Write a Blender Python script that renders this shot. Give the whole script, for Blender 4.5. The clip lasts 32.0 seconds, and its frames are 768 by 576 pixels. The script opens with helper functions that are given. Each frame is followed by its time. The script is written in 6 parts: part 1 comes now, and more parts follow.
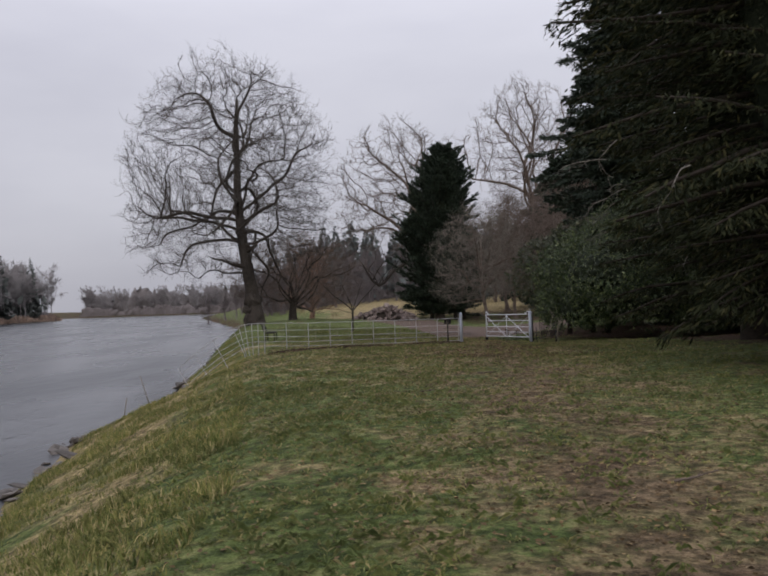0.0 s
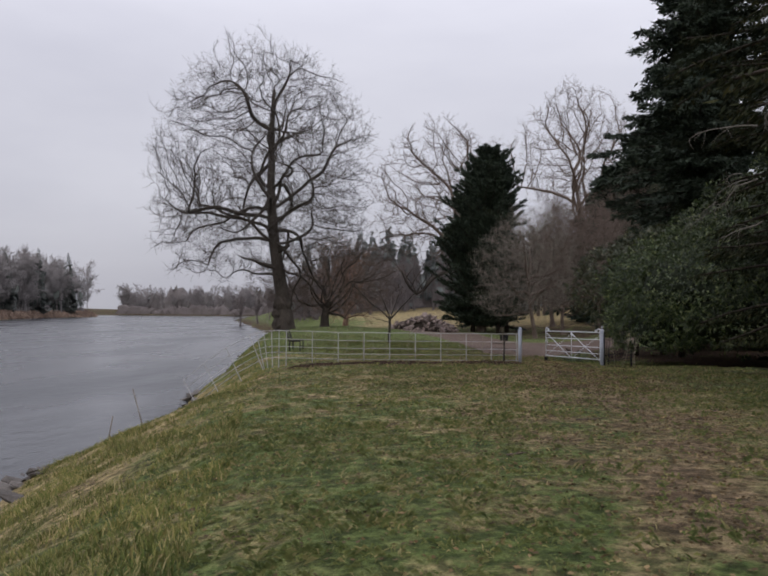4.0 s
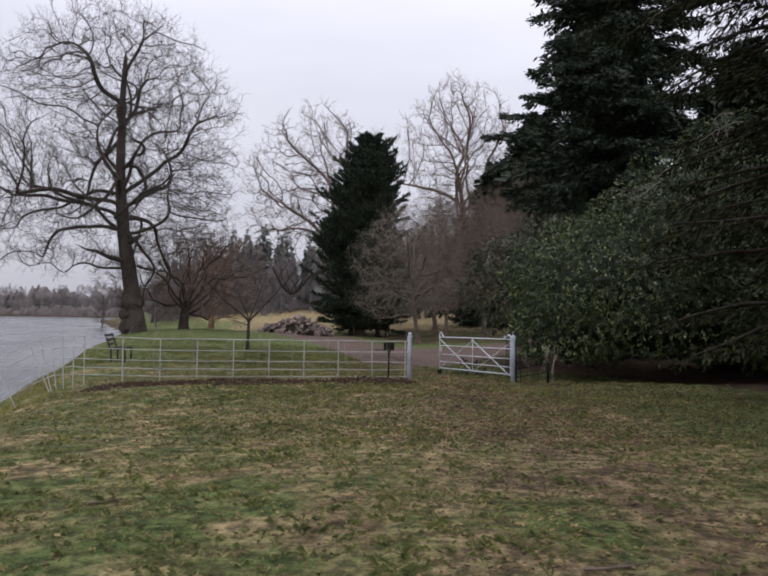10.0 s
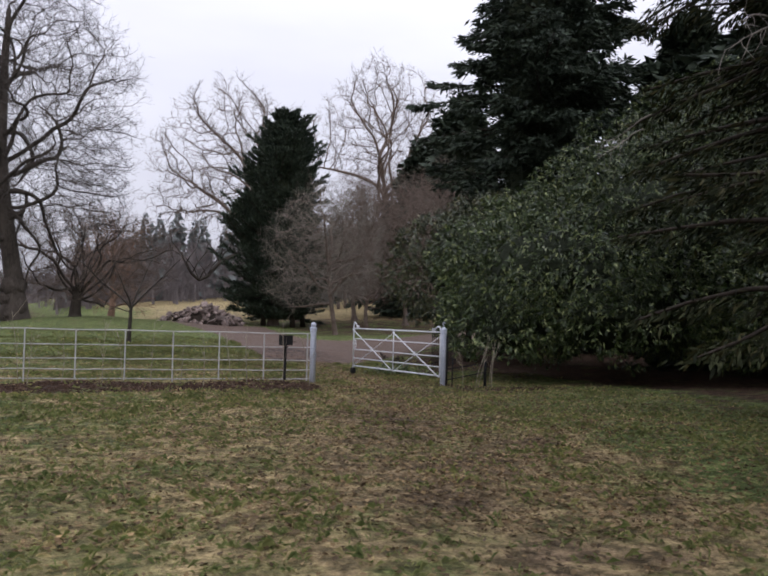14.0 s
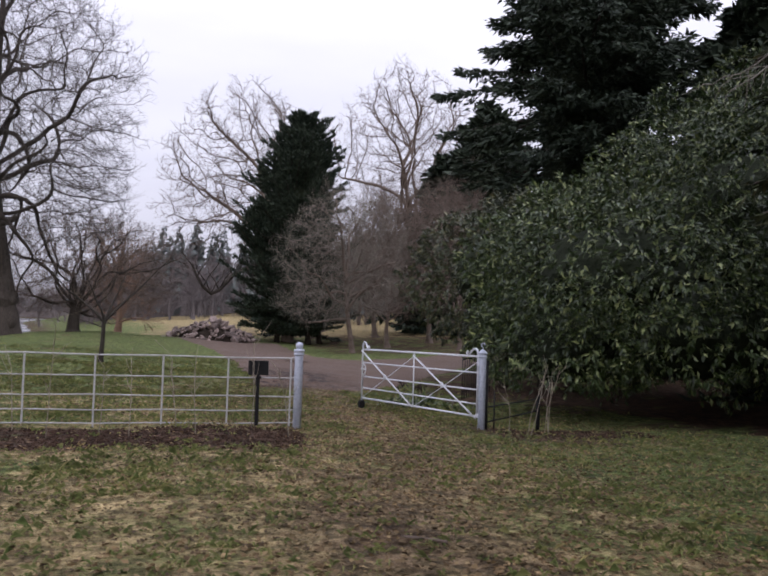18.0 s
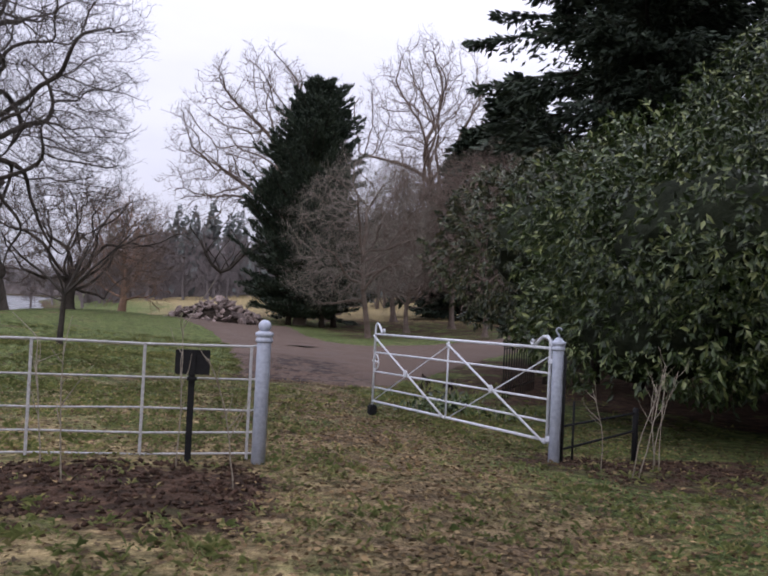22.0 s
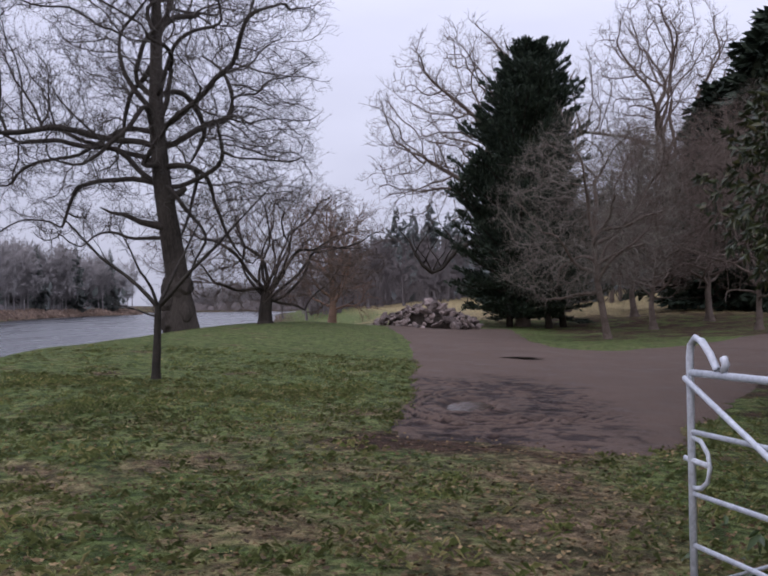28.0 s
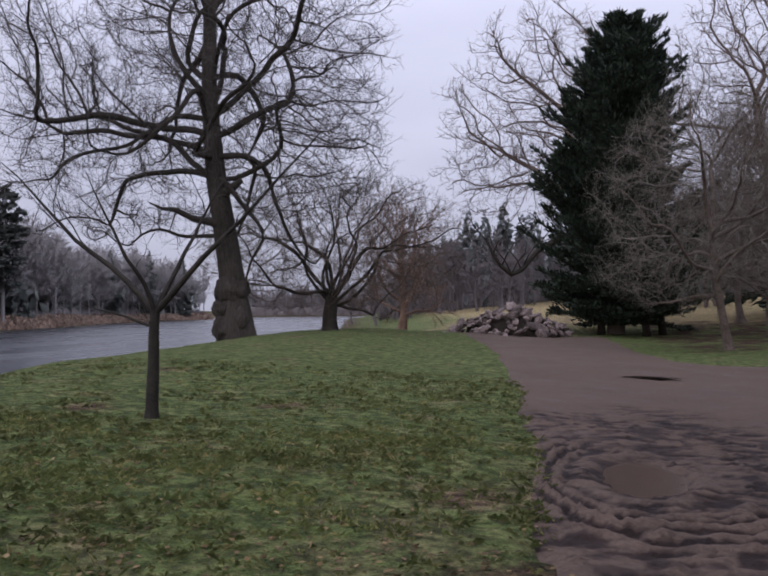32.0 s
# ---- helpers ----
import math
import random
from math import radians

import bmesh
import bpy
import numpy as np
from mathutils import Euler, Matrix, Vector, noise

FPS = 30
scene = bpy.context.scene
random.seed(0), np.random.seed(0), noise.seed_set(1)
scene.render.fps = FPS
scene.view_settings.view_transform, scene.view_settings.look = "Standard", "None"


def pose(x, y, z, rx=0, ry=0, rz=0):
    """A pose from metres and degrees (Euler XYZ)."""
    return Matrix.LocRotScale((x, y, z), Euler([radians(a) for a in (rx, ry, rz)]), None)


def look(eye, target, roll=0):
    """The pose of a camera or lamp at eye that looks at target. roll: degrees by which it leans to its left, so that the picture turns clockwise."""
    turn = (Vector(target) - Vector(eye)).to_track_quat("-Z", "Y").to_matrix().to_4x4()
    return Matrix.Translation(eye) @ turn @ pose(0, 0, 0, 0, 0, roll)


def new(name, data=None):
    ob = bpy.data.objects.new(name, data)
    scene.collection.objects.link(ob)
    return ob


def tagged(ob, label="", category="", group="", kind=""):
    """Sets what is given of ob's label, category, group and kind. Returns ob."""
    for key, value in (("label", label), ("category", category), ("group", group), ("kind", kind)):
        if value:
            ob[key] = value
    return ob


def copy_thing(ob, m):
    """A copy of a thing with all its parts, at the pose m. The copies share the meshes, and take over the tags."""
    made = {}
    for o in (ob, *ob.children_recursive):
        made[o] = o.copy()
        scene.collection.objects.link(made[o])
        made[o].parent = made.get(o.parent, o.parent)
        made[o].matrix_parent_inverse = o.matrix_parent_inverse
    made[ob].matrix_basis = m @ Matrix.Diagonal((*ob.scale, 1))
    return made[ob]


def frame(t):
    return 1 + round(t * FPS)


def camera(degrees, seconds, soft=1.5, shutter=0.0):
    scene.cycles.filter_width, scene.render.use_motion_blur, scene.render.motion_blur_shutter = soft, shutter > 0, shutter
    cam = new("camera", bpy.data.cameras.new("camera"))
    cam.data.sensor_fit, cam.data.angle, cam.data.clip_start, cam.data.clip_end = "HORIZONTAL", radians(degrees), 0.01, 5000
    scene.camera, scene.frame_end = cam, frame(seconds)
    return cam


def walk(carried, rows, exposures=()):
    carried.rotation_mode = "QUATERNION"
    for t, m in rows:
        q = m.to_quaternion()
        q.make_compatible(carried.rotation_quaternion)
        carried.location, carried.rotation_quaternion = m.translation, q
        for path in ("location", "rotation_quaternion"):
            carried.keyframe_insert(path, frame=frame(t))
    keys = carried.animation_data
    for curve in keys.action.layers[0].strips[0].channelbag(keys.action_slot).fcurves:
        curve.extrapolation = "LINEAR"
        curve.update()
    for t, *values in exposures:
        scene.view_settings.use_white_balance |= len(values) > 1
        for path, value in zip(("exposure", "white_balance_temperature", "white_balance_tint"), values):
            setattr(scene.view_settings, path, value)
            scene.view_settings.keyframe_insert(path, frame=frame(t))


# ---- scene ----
cam = camera(50.0, 32.0, soft=2.0)
PATH = [
    (0, -0.000, -7.875, 1.679, -0.07, 1.03, -1.92),
    (0.5, 0.012, -7.257, 1.650, -1.31, 0.68, -1.28),
    (1, 0.029, -6.624, 1.665, -2.36, 0.84, -1.07),
    (1.5, 0.049, -5.951, 1.675, -2.09, 1.50, -0.92),
    (2, -0.027, -5.283, 1.641, -0.46, 2.30, 0.00),
    (2.5, -0.089, -4.631, 1.632, 1.25, 2.00, -0.58),
    (4.5, -0.475, -2.080, 1.686, 2.48, 1.37, 0.51),
    (5, -0.542, -1.469, 1.680, 0.31, 0.55, 0.88),
    (5.5, -0.483, -0.893, 1.666, -2.56, 0.05, 0.16),
    (6, -0.365, -0.339, 1.684, -4.67, 0.01, -0.21),
    (6.5, -0.325, 0.247, 1.678, -6.31, 0.11, 0.73),
    (7, -0.239, 0.838, 1.657, -6.65, 0.40, 0.41),
    (7.5, -0.145, 1.428, 1.679, -6.41, 0.56, 0.71),
    (8, -0.103, 2.037, 1.694, -6.53, 0.81, 1.22),
    (8.5, 0.022, 2.611, 1.670, -6.72, 1.14, 0.43),
    (9, 0.105, 3.226, 1.672, -6.33, 1.90, 1.38),
    (9.5, 0.128, 3.889, 1.659, -5.90, 2.17, 1.84),
    (10, 0.230, 4.548, 1.609, -6.00, 1.92, 0.78),
    (10.5, 0.267, 5.129, 1.596, -6.03, 1.49, 0.93),
    (11, 0.295, 5.673, 1.618, -6.60, 1.23, 1.15),
    (11.5, 0.477, 6.200, 1.593, -8.06, 0.73, 1.05),
    (12, 0.669, 6.738, 1.553, -10.99, 0.62, 2.50),
    (12.5, 0.798, 7.350, 1.538, -13.55, 1.30, 2.98),
    (13, 0.961, 7.939, 1.522, -13.24, 1.72, 1.14),
    (13.5, 1.061, 8.521, 1.503, -12.23, 2.14, 2.21),
    (14, 1.197, 9.107, 1.509, -11.48, 1.39, 1.49),
    (14.5, 1.380, 9.683, 1.510, -11.33, 1.20, 1.08),
    (16.5, 1.908, 12.049, 1.472, -10.20, 1.17, 1.14),
    (17, 2.076, 12.654, 1.456, -10.37, 1.16, 0.25),
    (17.5, 2.205, 13.256, 1.484, -10.22, 2.09, 0.95),
    (18, 2.279, 13.858, 1.483, -9.80, 2.49, 1.79),
    (18.5, 2.417, 14.419, 1.456, -9.48, 2.57, 1.56),
    (19, 2.514, 14.957, 1.461, -8.69, 3.18, 2.36),
    (19.5, 2.591, 15.545, 1.444, -8.45, 2.95, 2.64),
    (20, 2.771, 16.139, 1.400, -8.91, 2.33, 1.93),
    (20.5, 2.848, 16.712, 1.383, -8.60, 1.89, 1.97),
    (21, 2.868, 17.282, 1.393, -7.96, 1.36, 1.20),
    (21.5, 2.966, 17.876, 1.367, -7.44, 1.10, 0.79),
    (22, 3.050, 18.442, 1.340, -8.49, 1.39, 2.79),
    (22.5, 3.124, 19.011, 1.360, -9.19, 1.37, 2.83),
    (23, 3.286, 19.615, 1.334, -9.00, 1.49, 1.77),
    (23.5, 3.375, 20.247, 1.292, -9.08, 1.47, 1.80),
    (24, 3.477, 20.878, 1.304, -9.48, 1.06, 1.28),
    (24.5, 3.636, 21.515, 1.312, -8.96, 0.80, 0.69),
    (26.5, 3.936, 24.187, 1.349, -1.46, 0.61, -0.07),
    (27, 3.959, 24.956, 1.297, 1.11, 0.92, -0.72),
    (27.5, 3.938, 25.671, 1.284, 3.54, 1.33, -0.30),
    (28, 3.834, 26.416, 1.278, 7.19, 1.17, -0.73),
    (28.5, 3.784, 27.106, 1.284, 11.51, 0.42, -1.08),
    (29, 3.620, 27.631, 1.296, 16.30, -0.47, -0.40),
    (29.5, 3.448, 28.118, 1.335, 18.88, -0.69, -1.21),
    (30, 3.326, 28.744, 1.343, 17.69, -0.21, -0.85),
    (30.5, 3.136, 29.393, 1.288, 14.72, 0.40, -0.04),
    (31, 3.011, 29.998, 1.282, 12.06, 1.30, -1.22),
    (31.5, 2.947, 30.568, 1.288, 11.34, 1.74, -1.46),
    (32, 2.826, 31.127, 1.274, 11.99, 1.58, -0.71),
]
EXPOSURES = [(0.0, -0.02, 6500, 13), (2.0, 0.07, 6500, 13), (5.0, 0.06, 6500, 13), (7.0, 0.22, 6475, 13), (9.0, 0.26, 6450, 14), (14.0, 0.44, 6350, 15), (19.0, 0.48, 6250, 19), (24.0, 0.54, 6150, 19), (27.0, 0.38, 6050, 19), (29.5, 0.0, 5900, 21), (32.0, 0.06, 5980, 20)]
walk(cam, [(t, pose(x, y, z, 90 + pitch, 0, yaw) @ pose(0, 0, 0, 0, 0, roll)) for t, x, y, z, yaw, pitch, roll in PATH], exposures=EXPOSURES)

# ---- world and light ----
world = bpy.data.worlds.new("overcast")
scene.world = world
world.use_nodes = True
wn, wl = world.node_tree.nodes, world.node_tree.links
wn.clear()
w_out = wn.new("ShaderNodeOutputWorld")
w_bg = wn.new("ShaderNodeBackground")
w_sky = wn.new("ShaderNodeTexSky")
w_sky.sky_type = "NISHITA"
w_sky.sun_disc = False
w_sky.sun_elevation = radians(24)
w_sky.sun_rotation = radians(200)
w_sky.dust_density = 4.0
w_tc = wn.new("ShaderNodeTexCoord")
w_map = wn.new("ShaderNodeMapping")
w_map.inputs["Scale"].default_value = (1.6, 1.6, 5.0)
w_noise = wn.new("ShaderNodeTexNoise")
w_noise.inputs["Scale"].default_value = 1.3
w_noise.inputs["Detail"].default_value = 5.0
w_noise.inputs["Roughness"].default_value = 0.5
w_ramp = wn.new("ShaderNodeValToRGB")
w_ramp.color_ramp.elements[0].position = 0.30
w_ramp.color_ramp.elements[0].color = (16.0, 16.3, 18.3, 1)
w_ramp.color_ramp.elements[1].position = 0.68
w_ramp.color_ramp.elements[1].color = (19.5, 19.8, 21.6, 1)
w_sep = wn.new("ShaderNodeSeparateXYZ")
w_hz = wn.new("ShaderNodeFloatCurve")
cv = w_hz.mapping.curves[0]
cv.points[0].location, cv.points[1].location = (0.0, 0.26), (1.0, 1.0)
for px_, py_ in ((0.10, 0.31), (0.30, 0.40), (0.55, 0.68)):
    cv.points.new(px_, py_)
w_hz.mapping.update()
w_mul = wn.new("ShaderNodeVectorMath")
w_mul.operation = "SCALE"
w_mix = wn.new("ShaderNodeMixRGB")
w_mix.inputs[0].default_value = 0.92
w_bg.inputs["Strength"].default_value = 0.1
wl.new(w_tc.outputs["Generated"], w_map.inputs["Vector"])
wl.new(w_map.outputs["Vector"], w_noise.inputs["Vector"])
wl.new(w_noise.outputs["Fac"], w_ramp.inputs["Fac"])
wl.new(w_tc.outputs["Generated"], w_sep.inputs["Vector"])
wl.new(w_sep.outputs["Z"], w_hz.inputs["Value"])
wl.new(w_ramp.outputs["Color"], w_mul.inputs[0])
wl.new(w_hz.outputs["Value"], w_mul.inputs["Scale"])
wl.new(w_sky.outputs["Color"], w_mix.inputs[1])
wl.new(w_mul.outputs["Vector"], w_mix.inputs[2])
wl.new(w_mix.outputs["Color"], w_bg.inputs["Color"])
wl.new(w_bg.outputs["Background"], w_out.inputs["Surface"])
sun = new("sun", bpy.data.lights.new("sun", "SUN"))
sun.data.energy, sun.data.angle, sun.data.color = 0.5, radians(40), (1.0, 0.97, 0.93)
sun.matrix_world = look((0, 0, 50), (20 * math.sin(radians(20)), 60 * math.cos(radians(20)), 20))


# ---- materials ----
def nodes_of(name, rough=0.8, spec=0.3):
    m = bpy.data.materials.new(name)
    m.use_nodes = True
    n, l = m.node_tree.nodes, m.node_tree.links
    b = n["Principled BSDF"]
    b.inputs["Roughness"].default_value = rough
    b.inputs["Specular IOR Level"].default_value = spec
    return m, n, l, b


def noise_node(n, l, scale, detail=4.0, rough=0.6, coord="Object", stretch=None):
    tc = n.new("ShaderNodeTexCoord")
    t = n.new("ShaderNodeTexNoise")
    t.inputs["Scale"].default_value = scale
    t.inputs["Detail"].default_value = detail
    t.inputs["Roughness"].default_value = rough
    if stretch:
        mp = n.new("ShaderNodeMapping")
        mp.inputs["Scale"].default_value = stretch
        l.new(tc.outputs[coord], mp.inputs["Vector"])
        l.new(mp.outputs["Vector"], t.inputs["Vector"])
    else:
        l.new(tc.outputs[coord], t.inputs["Vector"])
    return t


def ramp(n, l, src, stops):
    r = n.new("ShaderNodeValToRGB")
    e = r.color_ramp.elements
    while len(e) < len(stops):
        e.new(0.5)
    for el, (p, c) in zip(e, stops):
        el.position, el.color = p, (*c, 1)
    l.new(src, r.inputs["Fac"])
    return r


def mixc(n, l, fac, a, b, mode="MIX"):
    m = n.new("ShaderNodeMixRGB")
    m.blend_type = mode
    for i, v in enumerate((fac, a, b)):
        if isinstance(v, (int, float)):
            m.inputs[i].default_value = v
        elif isinstance(v, tuple):
            m.inputs[i].default_value = (*v, 1)
        else:
            l.new(v, m.inputs[i])
    return m.outputs["Color"]


def bump(n, l, b, src, strength, dist=0.02):
    bp = n.new("ShaderNodeBump")
    bp.inputs["Strength"].default_value = strength
    bp.inputs["Distance"].default_value = dist
    l.new(src, bp.inputs["Height"])
    l.new(bp.outputs["Normal"], b.inputs["Normal"])


def two_tone(name, dark, light, scale, rough=0.8, fine=None, bump_s=0.4, dist=0.01, spec=0.3, stretch=None, vary=0.0, island=False):
    """Mottled surface: a broad and a fine noise between two colours, with relief."""
    m, n, l, b = nodes_of(name, rough, spec)
    t1 = noise_node(n, l, scale, 5, 0.65, stretch=stretch)
    t2 = noise_node(n, l, fine or scale * 9, 3, 0.6, stretch=stretch)
    c = ramp(n, l, t1.outputs["Fac"], [(0.32, dark), (0.68, light)]).outputs["Color"]
    c = mixc(n, l, 0.35, c, ramp(n, l, t2.outputs["Fac"], [(0.3, tuple(v * 0.55 for v in dark)), (0.7, tuple(min(1, v * 1.25) for v in light))]).outputs["Color"])
    if vary:
        if island:
            g = n.new("ShaderNodeNewGeometry")
            rnd = g.outputs["Random Per Island"]
        else:
            g = n.new("ShaderNodeObjectInfo")
            rnd = g.outputs["Random"]
        r = ramp(n, l, rnd, [(0.0, (1 - vary,) * 3), (1.0, (1 + vary * 0.6,) * 3)])
        c = mixc(n, l, 1.0, c, r.outputs["Color"], "MULTIPLY")
    l.new(c, b.inputs["Base Color"])
    if bump_s:
        bump(n, l, b, t2.outputs["Fac"], bump_s, dist)
    return m


def soften(m, lift):
    """Shade thin blades and far twigs by a normal that leans upwards, as a dense tuft is lit."""
    n, l = m.node_tree.nodes, m.node_tree.links
    geo = n.new("ShaderNodeNewGeometry")
    add = n.new("ShaderNodeVectorMath")
    add.operation = "ADD"
    add.inputs[1].default_value = (0, 0, lift)
    nrm = n.new("ShaderNodeVectorMath")
    nrm.operation = "NORMALIZE"
    l.new(geo.outputs["Normal"], add.inputs[0])
    l.new(add.outputs[0], nrm.inputs[0])
    l.new(nrm.outputs[0], n["Principled BSDF"].inputs["Normal"])
    return m


def leafy(name, dark, light, rough=0.45, spec=0.4, through_light=0.15, tip=None):
    """Leaves: a colour of its own for each leaf, a little light passing through."""
    m, n, l, b = nodes_of(name, rough, spec)
    g = n.new("ShaderNodeNewGeometry")
    stops = [(0.0, dark), (0.75, light)]
    stops.append((1.0, tip or tuple(v * 1.2 for v in light)))
    c = ramp(n, l, g.outputs["Random Per Island"], stops).outputs["Color"]
    t = noise_node(n, l, 0.55, 3, 0.6)
    c = mixc(n, l, 1.0, c, ramp(n, l, t.outputs["Fac"], [(0.3, (0.65, 0.68, 0.65)), (0.7, (1.2, 1.15, 1.05))]).outputs["Color"], "MULTIPLY")
    t = noise_node(n, l, 4.5, 3, 0.6)
    c = mixc(n, l, 1.0, c, ramp(n, l, t.outputs["Fac"], [(0.36, (0.78, 0.8, 0.78)), (0.64, (1.18, 1.16, 1.12))]).outputs["Color"], "MULTIPLY")
    l.new(c, b.inputs["Base Color"])
    if through_light:
        tr = n.new("ShaderNodeBsdfTranslucent")
        mx = n.new("ShaderNodeMixShader")
        mx.inputs[0].default_value = through_light
        l.new(c, tr.inputs["Color"])
        l.new(b.outputs["BSDF"], mx.inputs[1])
        l.new(tr.outputs["BSDF"], mx.inputs[2])
        l.new(mx.outputs["Shader"], n["Material Output"].inputs["Surface"])
    return m


BARK_OAK = two_tone("oak_bark", (0.018, 0.015, 0.013), (0.075, 0.064, 0.054), 1.2, 0.95, 14, 0.9, 0.03, 0.1, (1, 1, 0.25))
BARK_GREY = two_tone("grey_bark", (0.07, 0.061, 0.052), (0.24, 0.213, 0.178), 1.5, 0.95, 14, 0.7, 0.02, 0.1)
BARK_BROWN = two_tone("brown_bark", (0.06, 0.045, 0.036), (0.19, 0.15, 0.125), 1.5, 0.95, 14, 0.6, 0.02, 0.1)
BARK_RED = two_tone("russet_twigs", (0.11, 0.07, 0.05), (0.28, 0.18, 0.13), 1.5, 0.95, 14, 0.5, 0.02, 0.1)
BARK_PALE = two_tone("lichened_bark", (0.10, 0.088, 0.078), (0.26, 0.235, 0.205), 3.0, 0.95, 24, 0.5, 0.01, 0.1)
BARK_SMOOTH = two_tone("smooth_young_bark", (0.012, 0.010, 0.008), (0.045, 0.038, 0.03), 5.0, 0.8, 50, 0.4, 0.004, 0.2)
BARK_TWIG = two_tone("oak_twigs", (0.035, 0.030, 0.027), (0.11, 0.097, 0.086), 1.5, 0.95, 14, 0.3, 0.01, 0.1)
# far barks are paled and greyed: the air's haze is put into the colour
BARK_BANK_HAZED = two_tone("hazed_bank_bark", (0.19, 0.172, 0.168), (0.30, 0.278, 0.27), 0.3, 1.0, 3, 0.0, 0.01, 0.05)
BARK_FAR_HAZED = two_tone("hazed_wood_bark", (0.105, 0.09, 0.086), (0.165, 0.143, 0.137), 0.3, 1.0, 3, 0.0, 0.01, 0.05)
NEEDLE_DARK = leafy("dark_needles", (0.014, 0.023, 0.017), (0.039, 0.054, 0.039), 0.7, 0.2, 0.05)
NEEDLE_FIR = leafy("fir_needles", (0.010, 0.013, 0.008), (0.030, 0.035, 0.018), 0.88, 0.07, 0.04, (0.058, 0.054, 0.026))
# fill colours for the solid banks added in far woods, haze mixed in
HAZE_WOOD = two_tone("haze_wood_mass", (0.10, 0.088, 0.085), (0.15, 0.131, 0.126), 0.35, 1.0, 2.5, 0.9, 0.4, 0.05)
HAZE_BANK = two_tone("haze_bank_mass", (0.135, 0.122, 0.118), (0.20, 0.182, 0.176), 0.35, 1.0, 2.5, 0.9, 0.4, 0.05)
# far needles carry their haze as a pale bluish-grey base colour
NEEDLE_FAR_HAZED = leafy("hazed_needles", (0.098, 0.113, 0.122), (0.145, 0.162, 0.17), 0.9, 0.1, 0.0)
NEEDLE_BANK_HAZED = leafy("hazed_bank_needles", (0.085, 0.095, 0.098), (0.135, 0.147, 0.148), 0.9, 0.1, 0.0)
LAUREL = leafy("laurel_leaves", (0.012, 0.024, 0.007), (0.049, 0.079, 0.022), 0.38, 0.34, 0.10, (0.24, 0.275, 0.125))
HOLLY = leafy("olive_evergreen_leaves", (0.016, 0.026, 0.010), (0.050, 0.064, 0.022), 0.4, 0.45, 0.08, (0.11, 0.10, 0.045))
# near-black tone that paints the deep shade within evergreens
CORE_SHADE = two_tone("painted_inner_shade", (0.012, 0.015, 0.010), (0.028, 0.034, 0.020), 3.0, 1.0, 12, 0.6, 0.05, 0.05)
PAINT_WHITE = two_tone("weathered_white_paint", (0.38, 0.40, 0.44), (0.60, 0.62, 0.66), 9.0, 0.55, 60, 0.15, 0.002, 0.4)
PAINT_FENCE = two_tone("dulled_white_paint", (0.24, 0.24, 0.235), (0.44, 0.44, 0.44), 7.0, 0.65, 50, 0.2, 0.002, 0.3)
PAINT_POST = two_tone("pale_blue_grey_paint", (0.31, 0.345, 0.42), (0.39, 0.425, 0.50), 3.0, 0.45, 30, 0.12, 0.002, 0.4)
PAINT_BLACK = two_tone("black_paint", (0.005, 0.005, 0.006), (0.014, 0.014, 0.015), 8.0, 0.7, 60, 0.2, 0.002, 0.2)
RUBBLE = two_tone("rubble_stone", (0.055, 0.041, 0.037), (0.29, 0.232, 0.21), 2.6, 0.92, 18, 0.7, 0.02, 0.2, vary=0.6)
SHORE_STONE = two_tone("wet_shore_stone", (0.05, 0.045, 0.04), (0.15, 0.13, 0.115), 2.6, 0.7, 18, 0.7, 0.02, 0.3, vary=0.35)
WOOD_DARK = two_tone("dark_bench_wood", (0.012, 0.010, 0.009), (0.035, 0.03, 0.026), 6.0, 0.7, 40, 0.3, 0.003, 0.2)
STUMP = two_tone("dark_stump_wood", (0.015, 0.012, 0.010), (0.05, 0.04, 0.032), 6.0, 0.9, 40, 0.6, 0.01, 0.1)
DEAD_LEAF = leafy("dead_leaves", (0.05, 0.033, 0.018), (0.15, 0.102, 0.054), 0.8, 0.15, 0.1, (0.26, 0.19, 0.105))
GRASS = leafy("grass_blades", (0.112, 0.150, 0.052), (0.232, 0.24, 0.102), 0.85, 0.1, 0.3, (0.42, 0.34, 0.19))
GRASS_LUSH = leafy("lush_grass_blades", (0.098, 0.128, 0.042), (0.19, 0.205, 0.075), 0.85, 0.1, 0.3, (0.33, 0.29, 0.14))
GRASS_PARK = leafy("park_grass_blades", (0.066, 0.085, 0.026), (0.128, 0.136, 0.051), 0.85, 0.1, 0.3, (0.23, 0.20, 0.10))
GRASS_LONG = leafy("bank_grass_blades", (0.075, 0.105, 0.026), (0.21, 0.195, 0.07), 0.85, 0.1, 0.15, (0.38, 0.31, 0.165))
STEM = two_tone("whip_stem", (0.15, 0.126, 0.096), (0.31, 0.275, 0.215), 9.0, 0.8, 60, 0.2, 0.002, 0.2)
REED = leafy("dead_reeds", (0.22, 0.155, 0.13), (0.36, 0.265, 0.225), 0.9, 0.1, 0.0)

for tone, lift in ((BARK_BANK_HAZED, 1.6), (BARK_FAR_HAZED, 1.6), (NEEDLE_FAR_HAZED, 1.6), (NEEDLE_BANK_HAZED, 1.2), (GRASS, 2.0), (GRASS_LUSH, 2.0), (GRASS_PARK, 2.0), (GRASS_LONG, 1.4), (REED, 1.5), (DEAD_LEAF, 1.0)):
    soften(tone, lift)


